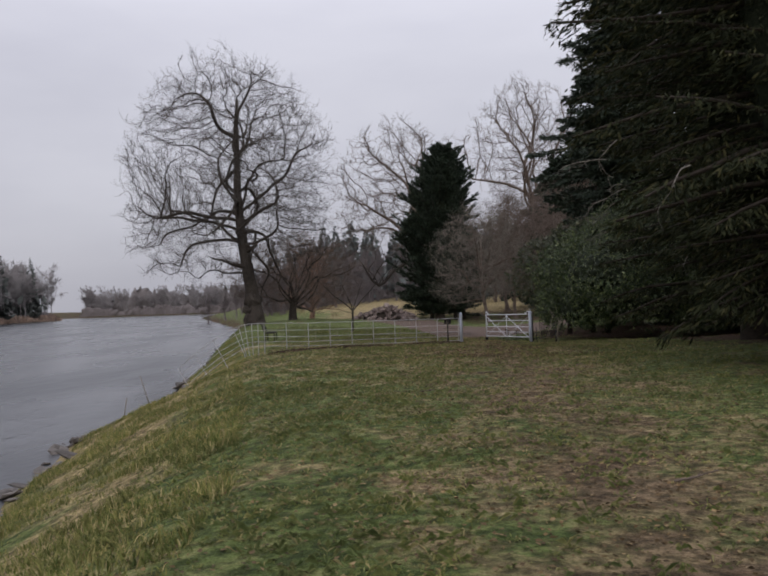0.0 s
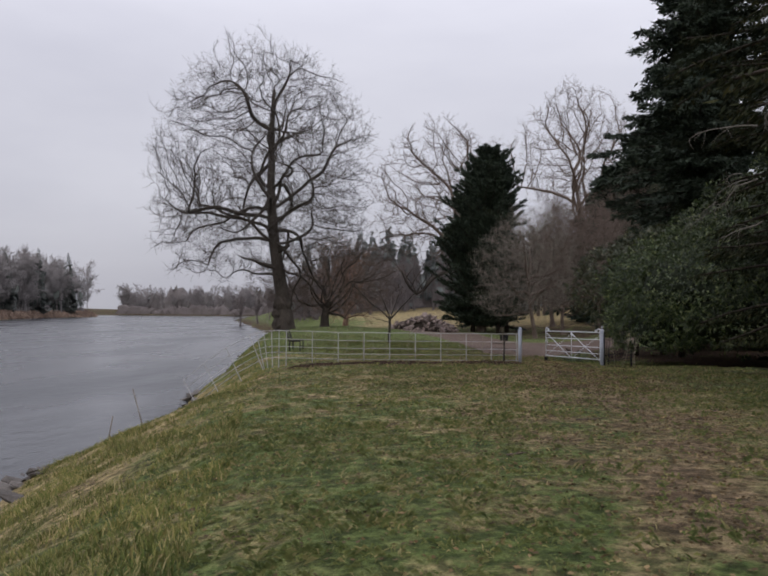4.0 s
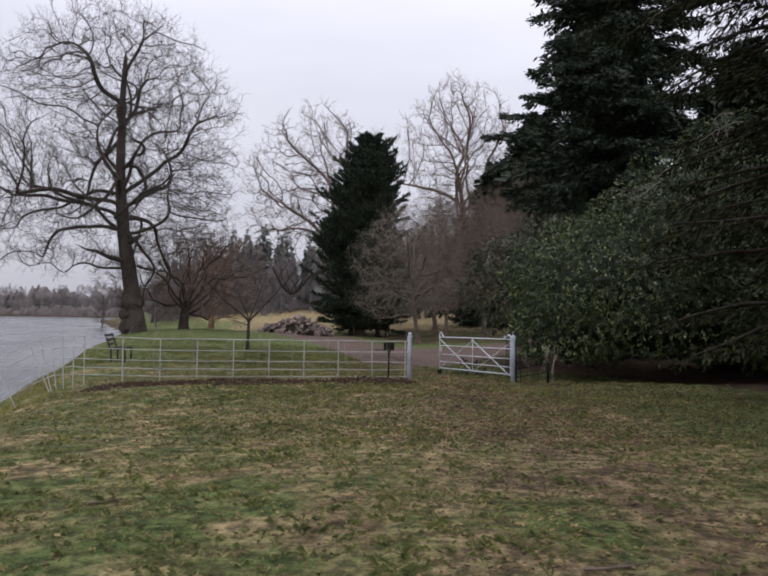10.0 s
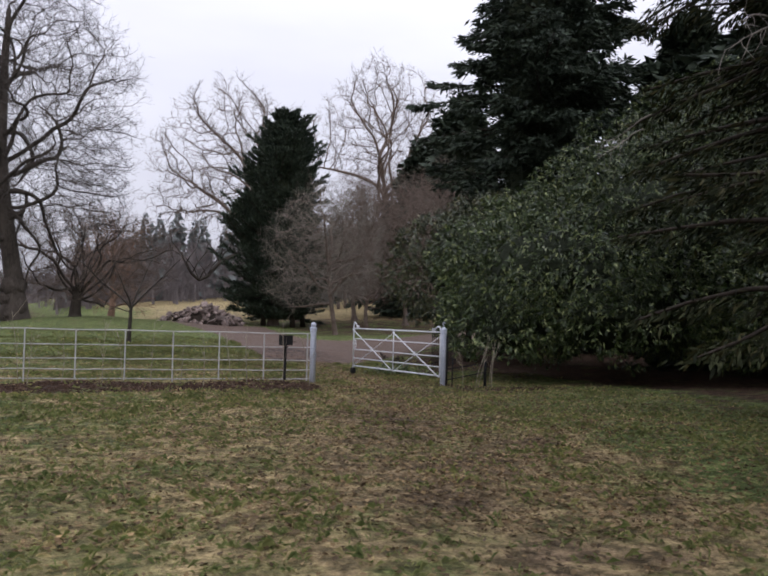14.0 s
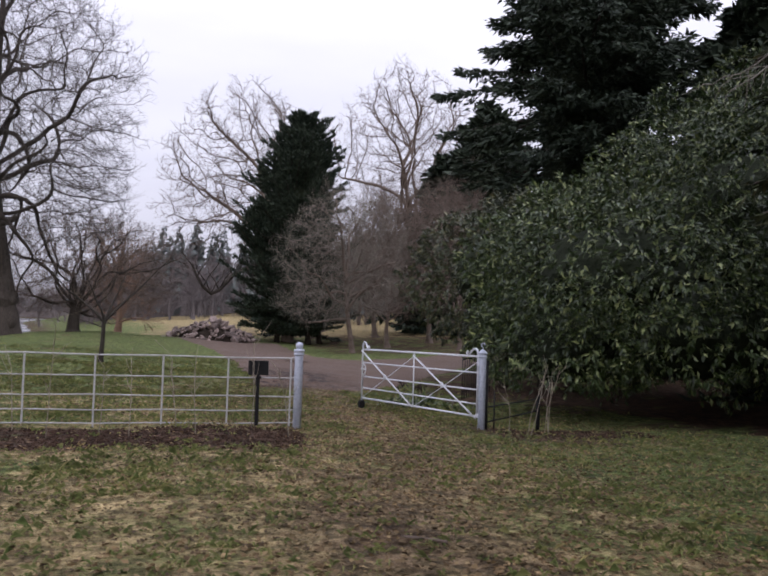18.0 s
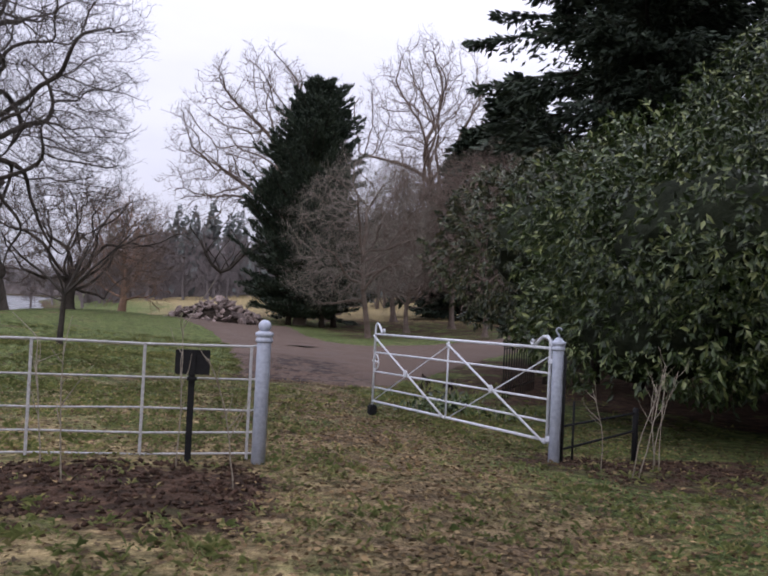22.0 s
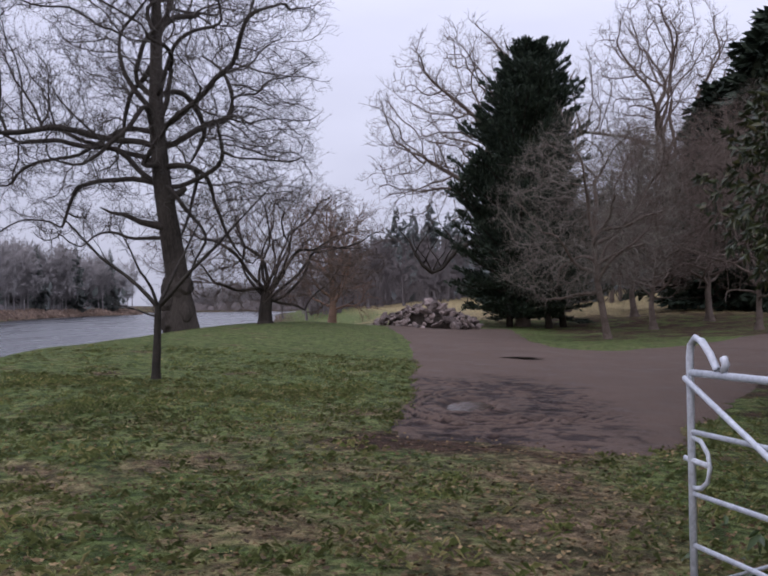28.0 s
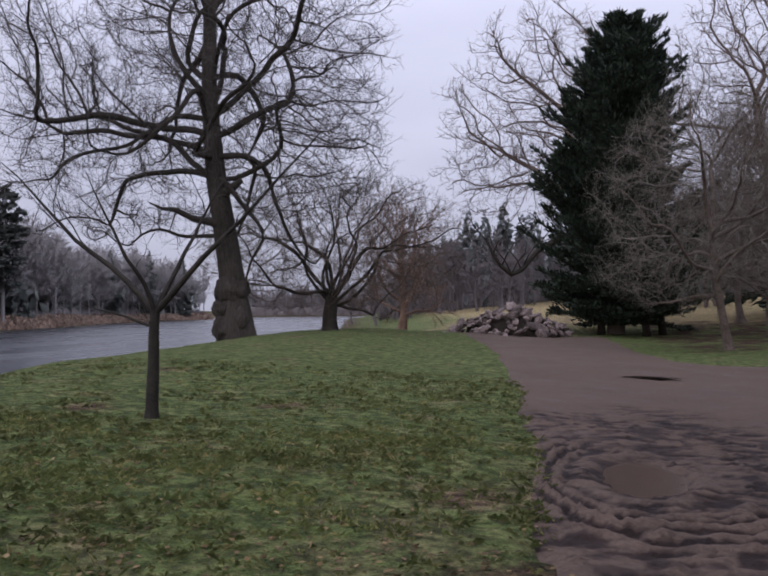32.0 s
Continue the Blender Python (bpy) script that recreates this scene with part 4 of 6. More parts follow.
    a, h, rr, tt = sprout(p1, r1, 3, 0.25, 1.0, 42, 14, rng)
    p2, r2 = branch_level(a, h, shoot * rng.uniform(0.3, 0.7, len(a)), np.full(len(a), tip * 0.32), 1, 0.2, (0, 0, rise * 0.5), rng, 0.5)
    rest.append(tubes(p2, r2, 3))
    v, f = join_arrays(rest)
    tagged(arr_part("branchwork", v, f, twig_bark or bark, t), kind="stuff")
    return t


def random_limbs(n, lo, hi, el_lo, el_hi, len_lo, len_hi, seed):
    rng = np.random.default_rng(seed)
    out = []
    for i in range(n):
        s = lo + (hi - lo) * (i + rng.random() * 0.8) / n
        f = (s - lo) / (hi - lo)
        out.append((s, (i * 137.5 + rng.normal(0, 18)) % 360, el_lo + (el_hi - el_lo) * f + rng.normal(0, 6), len_lo + (len_hi - len_lo) * f * rng.uniform(0.8, 1.2)))
    return out


# the great oak on the river bank
OX, OY = -11.9, 66.6
OZ = g(OX, OY) - 0.1
oak = thing("oak_tree", OX, OY, OZ, "tall bare old oak with a burred trunk at the river's edge", "tree")
OAK_STEM = [(0.35, 0, 0), (0.1, 0, 3.0), (-0.7, 0, 7.5), (-1.0, 0, 12), (-1.0, 0.2, 17), (-0.8, 0, 20.5)]
OAK_LIMBS = [(4.4, 186, 20, 5.0), (7.3, 182, 14, 8.5), (7.9, 205, 24, 8.0), (8.2, 168, 34, 8.5), (9.5, 190, 40, 8.5), (10.6, 150, 30, 8.0), (12.0, 182, 48, 8.0), (14.5, 172, 52, 6.5), (16.5, 200, 60, 5.5), (7.4, 350, 6, 6.5), (7.6, 20, 2, 6.0), (8.3, 2, 12, 8.5), (9.2, 340, 36, 8.5), (10.5, 15, 38, 8.5), (12.5, 355, 48, 7.5), (15, 12, 54, 6.0), (17.5, 350, 64, 4.5), (8.6, 265, 22, 8.5), (11.0, 285, 42, 8.0), (14.0, 255, 50, 6.5), (8.8, 90, 24, 8.0), (11.8, 75, 44, 7.5), (15.5, 100, 55, 5.5), (9.0, 232, 30, 8.0), (9.9, 310, 28, 8.0)]
colony_tree(oak, OAK_STEM, 0.70, 4.6, [((-1.3, 0, 14.8), (9.7, 9.4, 9.7), 0.70), ((-6.2, -0.5, 9.0), (5.0, 6.5, 4.6), 0.17), ((3.4, 0.5, 9.2), (4.8, 6.0, 3.9), 0.13)], 6200, BARK_OAK, 11, step=0.45, kill=0.85, reach=5.0, jitter=0.46, sag=0.0, tip=0.020, power=2.1, twig_bark=BARK_TWIG, flare=1.25, shoots=2, shoot=0.85, limb_parts=40, limbs=OAK_LIMBS, curve=-0.06, gnarl=0.26)
rod_part("broken_stub", [(0.0, -0.2, 5.2), (-0.9, -0.4, 5.45), (-1.6, -0.5, 5.6), (-2.4, -0.6, 6.0), (-3.1, -0.6, 6.1), (-3.7, -0.7, 6.4)], [0.24, 0.19, 0.15, 0.12, 0.08, 0.03], BARK_OAK, oak, 9, "thick broken limb stub")
rod_part("broken_stub", [(-0.5, -0.1, 6.6), (0.3, -0.3, 7.0), (0.7, -0.3, 7.3)], [0.26, 0.2, 0.13], BARK_OAK, oak, 8, "short broken limb stub")
for (bx_, by_, bz_), size_, seed_ in [((0.10, -0.06, 2.25), (0.76, 0.72, 0.85), 3), ((-0.25, -0.25, 1.45), (0.50, 0.48, 0.5), 5), ((0.55, -0.3, 0.9), (0.42, 0.42, 0.7), 9), ((-0.15, -0.35, 0.5), (0.55, 0.5, 0.75), 12)]:
    burr = bmesh.new()
    bmesh.ops.create_icosphere(burr, subdivisions=4, radius=1.0)
    for vtx in burr.verts:
        k = 1 + 0.22 * noise.noise(vtx.co * 2.6 + Vector((seed_, 0, 0))) + 0.10 * noise.noise(vtx.co * 6 + Vector((0, seed_, 0)))
        vtx.co = Vector((bx_ + vtx.co.x * size_[0] * k, by_ + vtx.co.y * size_[1] * k, bz_ + vtx.co.z * size_[2] * k))
    part("burr", burr, BARK_OAK, oak, "knobbly burr swelling round the trunk", True)

# the spreading cherry behind it
CX, CY = -8.9, 72.5
cherry = thing("cherry_tree", CX, CY, g(CX, CY) - 0.05, "low wide bare cherry tree with a vase-shaped crown", "tree")
colony_tree(cherry, [(0, 0, 0), (0, 0, 0.7), (0.1, 0, 1.4), (0.2, 0, 2.0)], 0.42, 1.0, [((0.4, 0, 4.6), (7.3, 6.6, 4.0), 0.88), ((0.3, 0, 2.6), (6.6, 6.0, 1.2), 0.12)], 2600, BARK_OAK, 21, step=0.35, kill=0.62, reach=5, jitter=0.32, tip=0.0155, power=2.1, twig_bark=BARK_BROWN, flare=1.25, thin=0.3, shoots=3, shoot=0.55, limb_parts=16, limbs=[(1.3 + 0.05 * k, 23 * k * 2.1, 20 + (k * 29) % 50, 4.2) for k in range(14)], curve=0.5)

# russet drooping tree beyond the cherry
WX, WY = -8.8, 92
willow = thing("willow_tree", WX, WY, g(WX, WY) - 0.05, "russet-twigged bare tree with drooping outer branches", "tree")
grow_tree(willow, [(0, 0, 0), (0.2, 0, 1.5), (0.1, 0, 4), (0.2, 0, 7)], 0.4,
          random_limbs(18, 0.3, 0.98, 25, 70, 0.85, 0.95, 8), ellipsoid((0, 0, 5.6), (6.0, 6.0, 5.8)),
          [(8, 0.2, 1.0, 40, 0.5, 5, 0.12, -0.1, 4), (7, 0.2, 1.0, 40, 0.5, 4, 0.12, -0.5, 3), (4, 0.2, 1.0, 34, 0.6, 2, 0.1, -1.0, 3)], BARK_RED, 23, stout=0.8)

# young tree on the lawn
SX, SY = -1.85, 40.0
sapling = thing("young_tree", SX, SY, g(SX, SY) - 0.03, "young bare lawn tree with a forked Y-shaped stem", "tree")
grow_tree(sapling, [(0, 0, 0), (0.02, 0, 0.5), (0.03, 0, 0.9), (0.05, 0, 1.28)], 0.080,
          [(0.97, 174, 46, 1.0), (0.98, 4, 42, 1.0), (0.98, 60, 62, 0.8), (0.97, 250, 66, 0.7), (0.84, 176, 8, 0.42)],
          ellipsoid((0.1, 0, 2.1), (2.7, 2.2, 1.75)),
          [(5, 0.3, 0.95, 36, 0.40, 6, 0.20, 0.3, 4), (4, 0.25, 1.0, 38, 0.42, 4, 0.2, 0.2, 3), (3, 0.3, 1.0, 36, 0.45, 2, 0.14, 0.1, 3)], BARK_SMOOTH, 31, 12, flare=1.2, thin=0.3, stout=0.58, droop=-0.1, bough=0.012, sway=0.08)

# tall bare trees behind the dark evergreen
AX, AY = 5.4, 95.5
tree_a = thing("bare_tree", AX, AY, g(AX, AY) - 0.1, "tall bare deciduous tree rising behind a dark evergreen", "tree", "tall bare trees")
A_STEM = [(0.8, 0, 0), (0.7, 0, 4), (0.2, 0, 8), (-0.4, 0, 14)]
colony_tree(tree_a, A_STEM, 0.6, 6.5, [((-2.4, 0, 16.2), (9.4, 7.5, 8.6), 0.85), ((-6.4, -1, 12.0), (5.5, 5, 4.5), 0.15)], 1700, BARK_BROWN, 41, step=0.65, kill=1.1, reach=7, jitter=0.40, tip=0.033, power=2.1, thin=0.5, shoots=2, shoot=1.0, limb_parts=16, limbs=[(7.5, 182, 30, 8), (9, 176, 52, 9), (10.5, 190, 66, 9), (11, 5, 55, 8), (12, 150, 72, 8), (9.5, 215, 40, 8), (12.5, 320, 62, 8), (8.5, 100, 40, 7), (8.2, 260, 36, 7), (13, 40, 70, 7)], curve=0.15)
dip = [(0.3, -1.0, 7.2), (-2.2, -1.8, 6.6), (-4.0, -2.6, 5.6), (-5.2, -3.5, 4.1), (-5.9, -4.2, 3.75), (-6.6, -4.6, 4.3), (-7.2, -4.8, 5.2), (-7.6, -5.0, 6.4)]
rod_part("dipping_limb", dip, [0.26, 0.23, 0.2, 0.18, 0.17, 0.14, 0.1, 0.05], BARK_OAK, tree_a, 8, "low limb that dips and turns up")
for k, (px_, py_, pz_) in enumerate(dip[2:7]):
    for q in range(2):
        ex, ez = (-1) ** (k + q) * (0.9 + 0.3 * q), 1.6 + 0.5 * q
        rod_part("dipping_shoot", [(px_, py_, pz_), (px_ + ex * 0.4, py_ + 0.2, pz_ + ez * 0.5), (px_ + ex * 1.1, py_ + 0.3 - q, pz_ + ez), (px_ + ex * 1.3, py_ + 0.2 - q, pz_ + ez * 1.6)], [0.07, 0.05, 0.035, 0.012], BARK_OAK, tree_a, 5)
BX, BY = 23.5, 120
tree_b = thing("bare_tree", BX, BY, g(BX, BY) - 0.1, "tall bare round-crowned tree behind the grove", "tree", "tall bare trees")
B_STEM = [(0, 0, 0), (0.3, 0, 6), (0, 0, 11), (0.2, 0, 16)]
colony_tree(tree_b, B_STEM, 0.7, 11.5, [((0, 0, 24.2), (9.8, 8.5, 10.0), 1.0)], 1800, BARK_BROWN, 43, step=0.7, kill=1.2, reach=8, jitter=0.34, tip=0.036, power=2.1, thin=0.5, shoots=2, shoot=1.1, limb_parts=16, limbs=[(12 + 0.35 * k, 137.5 * k, 42 + (k * 37) % 46, 11) for k in range(12)], curve=0.2)

# twiggy brown trees in front of the grove
GROVE_LEVELS = [(9, 0.2, 1.0, 52, 0.45, 4, 0.34, 0.0, 3), (8, 0.15, 1.0, 50, 0.5, 2, 0.3, -0.1, 3), (6, 0.15, 1.0, 46, 0.7, 1, 0.2, -0.2, 3)]
grove = []
for i, (x, y, h, w, bark, text) in enumerate([(9.2, 65.5, 11.4, 4.6, BARK_GREY, "lichen-grey bare tree with a tangle of drooping twigs"), (15.0, 90, 15.5, 7.0, BARK_BROWN, "brown bare twiggy tree in the grove"), (20.5, 101, 18.5, 7.5, BARK_BROWN, "brown bare twiggy tree in the grove")]):
    t = thing("grove_tree", x, y, g(x, y) - 0.08, text, "tree", "grove trees")
    if i == 0:
        colony_tree(t, [(0.1, 0, 0), (-0.1, 0, 1.4), (-0.35, 0, 2.8), (-0.45, 0, 4.4), (-0.4, 0, 6.0)], 0.18, 2.2, [((-0.4, 0, 6.4), (4.5, 4.3, 4.7), 0.8), ((-0.9, 0, 3.8), (4.2, 4.0, 1.8), 0.2)], 2400, BARK_BROWN, 60, step=0.33, kill=0.55, reach=5, jitter=0.42, sag=-0.04, tip=0.012, twig_bark=bark, thin=0.5, shoots=3, shoot=0.6, limb_parts=14, rise=-0.15, limbs=[(2.3 + 0.3 * k, 137.5 * k + 150, 15 + (k * 23) % 50, 3.6) for k in range(11)], curve=0.1)
        grove.append(t)
        continue
    grow_tree(t, [(-0.3, 0, 0), (-0.5, 0, 2.0), (0, 0, 5), (0.2, 0, h * 0.8)], 0.28, random_limbs(28, 0.28, 0.98, 12, 62, 0.95, 1.0, 50 + i),
              ellipsoid((0, 0, h * 0.58), (w, w, h * 0.42)), GROVE_LEVELS, bark, 60 + i, stout=0.8, droop=0.3, sway=0.22)
    grove.append(t)
for i, (x, y, s) in enumerate([(18.5, 83, 0.95), (26, 94, 1.0), (10.8, 104, 1.0), (18.0, 72, 0.72), (13.8, 77, 0.8)]):
    c = copy_thing(grove[1 + i % 2], pose(x, y, g(x, y) - 0.05, 0, 0, 70 * i + 40) @ Matrix.Diagonal((s, s, s, 1)))


# ---- evergreens ----
def sprays(points, out, size, droop, rng, wide=0.34):
    """A kite-shaped spray of foliage at each point, folded along its middle and hanging outwards."""
    n = len(points)
    d = unit(out + rng.normal(0, 0.45, (n, 3)) + np.array([0, 0, -droop]))
    side = unit(np.cross(d, rng.normal(0, 1, (n, 3)) + np.array([0, 0, 1.2])))
    up = np.cross(side, d)
    L = (size * rng.uniform(0.55, 1.35, n))[:, None]
    W = L * wide
    a, tip = points, points + d * L
    m1 = points + d * L * 0.45 + side * W - up * W * 0.35
    m2 = points + d * L * 0.45 - side * W - up * W * 0.35
    v = np.stack([a, m1, tip, m2], 1).reshape(-1, 3)
    i = np.arange(n)[:, None] * 4
    return v, np.concatenate([i + np.array([0, 1, 2]), i + np.array([0, 2, 3])])


def lumpy(center, radii, seed, scale=0.5, amount=0.2, sub=4):
    bm = bmesh.new()
    bmesh.ops.create_icosphere(bm, subdivisions=sub, radius=1.0)
    for vtx in bm.verts:
        k = 1 + amount * noise.noise(vtx.co * 2.2 + Vector((seed, 0, 0))) + amount * 0.5 * noise.noise(vtx.co * 6 + Vector((0, seed, 0)))
        vtx.co = Vector(center) + Vector([vtx.co[i] * radii[i] * k for i in range(3)])
    return bm


def conifer(t, H, profile, tiers, per, n_spray, size, seed, leaf, bark, droop=0.5, trunk_r=0.4, lift=0.1, lean=(0, 0), core=0.55, wide=0.24, fan=0.22, wood=None):
    """Whorls of boughs on a straight stem, each bough hung with sprays. profile: (height share, radius)."""
    rng = np.random.default_rng(seed)
    hs, rs = zip(*profile)
    stem = np.array([[(0, 0, 0), (lean[0] * 0.3, lean[1] * 0.3, H * 0.4), (lean[0], lean[1], H)]], float)
    v, q = tubes(stem, np.array([[trunk_r * 1.2, trunk_r * 0.7, 0.03]]), 10)
    arr_part("trunk", v, [q], bark, t, smooth=True)
    z0 = hs[0]
    f = z0 + (0.985 - z0) * (np.repeat(np.arange(tiers), per) + rng.random(tiers * per)) / tiers
    az = rng.random(tiers * per) * 2 * np.pi
    R = np.interp(f, hs, rs) * rng.uniform(0.55, 1.08, len(f)) * (1 + 0.16 * np.sin(3 * az + 7 * f + seed) + 0.10 * np.sin(5 * az - 13 * f))
    start = np.stack([np.interp(f, [0, 0.4, 1], [0, lean[0] * 0.3, lean[0]]), np.interp(f, [0, 0.4, 1], [0, lean[1] * 0.3, lean[1]]), f * H], -1)
    head = np.stack([np.cos(az), np.sin(az), lift * np.clip((f - z0) / 0.22, -0.1, 1)], -1)
    pts, rad = branch_level(start, head, R, 0.02 + 0.012 * R, 6, 0.07, (0, 0, -droop * 0.5), rng, 0.25)
    v, q = tubes(pts, rad, 4)
    tagged(arr_part("boughwork", v, [q], wood or STUMP, t), kind="stuff")
    share = R / R.sum()
    pick = rng.choice(len(R), n_spray, p=share)
    s = rng.random(n_spray) ** 0.6
    fi = s * 6
    i = np.minimum(fi.astype(int), 5)
    w = (fi - i)[:, None]
    p = pts[pick, i] * (1 - w) + pts[pick, i + 1] * w
    along = unit(pts[pick, i + 1] - pts[pick, i])
    side = np.cross(along, [0, 0, 1.0])
    off = rng.normal(0, 1, n_spray)
    p = p + side * (off * (0.12 + fan * R[pick] * (1.05 - s)))[:, None] - np.array([0, 0, 1.0]) * (np.abs(off) * 0.10 * R[pick] * (1.05 - s) * (droop > 0))[:, None] + rng.normal(0, 0.06, p.shape)
    out = along + side * np.sign(off)[:, None] * 0.7
    v, fc = sprays(p, out, size, droop, rng, wide)
    tagged(arr_part("foliage", v, [fc], leaf, t), kind="stuff")
    # closed dark body added round the stem: blocks light, shade in its colour
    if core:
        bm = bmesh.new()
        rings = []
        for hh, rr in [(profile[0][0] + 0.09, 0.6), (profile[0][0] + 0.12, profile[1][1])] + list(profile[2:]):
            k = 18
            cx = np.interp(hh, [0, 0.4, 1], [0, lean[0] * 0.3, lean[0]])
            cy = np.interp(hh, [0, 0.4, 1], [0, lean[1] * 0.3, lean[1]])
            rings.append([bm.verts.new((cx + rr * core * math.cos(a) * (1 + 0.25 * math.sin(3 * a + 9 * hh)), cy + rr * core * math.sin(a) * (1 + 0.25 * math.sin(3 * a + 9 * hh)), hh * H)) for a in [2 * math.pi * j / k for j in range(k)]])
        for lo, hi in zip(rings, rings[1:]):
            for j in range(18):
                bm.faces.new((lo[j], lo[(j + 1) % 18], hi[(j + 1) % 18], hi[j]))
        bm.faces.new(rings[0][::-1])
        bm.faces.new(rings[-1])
        part("shade_core", bm, CORE_SHADE, t, "solid core coloured as the shade inside the crown")
    return t


YX, YY = 6.1, 82.0
yew = thing("evergreen_tree", YX, YY, g(YX, YY) - 0.05, "dense dark green evergreen with upswept branch tips", "tree")
conifer(yew, 18.8, [(0.03, 5.2), (0.15, 5.9), (0.35, 5.3), (0.55, 4.7), (0.75, 3.7), (0.88, 2.5), (0.95, 1.6), (1.0, 0.5)], 64, 10, 130000, 0.34, 71, NEEDLE_DARK, BARK_BROWN, -0.45, 0.45, 0.55, (0.9, 0), 0.4, 0.15)
for dx, dy in ((-0.9, -1.2), (1.6, -1.6), (2.6, -0.6)):
    rod_part("lower_stem", [(dx, dy, -0.1), (dx * 0.97, dy, 1.0), (dx * 0.92, dy * 0.9, 3.0)], [0.26, 0.2, 0.17], STUMP, yew, 8)

FX, FY = 16.4, 46
fir = thing("fir_tree", FX, FY, g(FX, FY) - 0.05, "tall dark fir with ragged layered boughs", "tree", "tall firs")
conifer(fir, 27, [(0.05, 5.4), (0.2, 5.6), (0.4, 5.4), (0.6, 4.8), (0.8, 3.0), (1.0, 0.2)], 40, 11, 120000, 0.34, 73, NEEDLE_DARK, BARK_BROWN, 0.3, 0.5, 0.02, core=0.36, wide=0.17)
for (x, y, H, prof, seed, n_spray) in [
    (12.3, 19.2, 25, [(0.07, 4.0), (0.14, 5.0), (0.32, 6.0), (0.5, 6.2), (0.75, 4.8), (1.0, 0.2)], 75, 150000),
    (9.8, 9.3, 21, [(0.08, 4.0), (0.17, 5.5), (0.32, 5.5), (0.5, 5.0), (0.75, 3.2), (1.0, 0.2)], 77, 150000),
]:
    cypress = thing("cypress_tree", x, y, g(x, y) - 0.05, "broad overhanging cypress with hanging mossy branch ends", "tree", "overhanging cypresses")
    conifer(cypress, H, prof, 46, 11, n_spray, 0.20, seed, NEEDLE_FIR, STUMP, 0.6, 0.5, 0.12, core=0.4, wide=0.11)
    rng = np.random.default_rng(seed)
    n = 5
    az = rng.uniform(120, 235, n)
    st = np.stack([4.9 * np.cos(np.radians(az)), 4.9 * np.sin(np.radians(az)), rng.uniform(3.0, 5.2, n)], -1)
    hd = np.stack([np.cos(np.radians(az)), np.sin(np.radians(az)), np.full(n, -0.1)], -1)
    pts, rad = branch_level(st, hd, rng.uniform(0.7, 1.3, n), np.full(n, 0.014), 6, 0.26, (0, 0, -0.8), rng)
    a, h, r, tt = sprout(pts, rad, 6, 0.2, 1.0, 45, 15, rng)
    p2, r2 = branch_level(a, h, rng.uniform(0.2, 0.45, len(a)), np.full(len(a), 0.006), 4, 0.25, (0, 0, -0.9), rng)
    for k in range(n):
        v, f = join_arrays([tubes(pts[k : k + 1], rad[k : k + 1], 4), tubes(p2[6 * k : 6 * k + 6], r2[6 * k : 6 * k + 6], 3)])
        arr_part("mossy_twig", v, f, BARK_PALE, cypress, "pale mossy bare branch end")
far_fir = thing("fir_tree", 21, 33, g(21, 33) - 0.05, "tall dark fir with ragged layered boughs", "tree", "tall firs")
conifer(far_fir, 17, [(0.05, 5.6), (0.2, 5.6), (0.4, 5.0), (0.6, 4.2), (0.8, 2.6), (1.0, 0.2)], 36, 8, 22000, 0.75, 79, NEEDLE_DARK, BARK_BROWN, 0.2, 0.5, 0.05, core=0.5)
# the first two are added out of view, to close off the right side
for (x, y, s, a) in [(22, 12, 0.9, 200), (20, 1, 0.9, 10), (24, 46, 1.0, 250), (28, 99, 1.5, 90), (23.5, 99.5, 1.15, 130)]:
    copy_thing(far_fir, pose(x, y, g(x, y) - 0.05, 0, 0, a) @ Matrix.Diagonal((s, s, s, 1)))


# ---- laurel bank ----
def leaves(points, out, size, rng):
    """Pointed leaves folded along the midrib."""
    n = len(points)
    d = unit(out * 0.7 + rng.normal(0, 0.55, (n, 3)) + np.array([0, 0, -0.5]))
    side = unit(np.cross(d, out + rng.normal(0, 0.3, (n, 3))))
    up = np.cross(side, d)
    L = (size * rng.uniform(0.6, 1.3, n))[:, None]
    W = L * 0.18
    tip = points + d * L - up * L * 0.10
    mid = points + d * L * 0.48
    m1, m2 = mid + side * W + up * W * 0.55, mid - side * W + up * W * 0.55
    v = np.stack([points, m1, tip, m2], 1).reshape(-1, 3)
    i = np.arange(n)[:, None] * 4
    return v, np.concatenate([i + np.array([0, 1, 2]), i + np.array([0, 2, 3])])


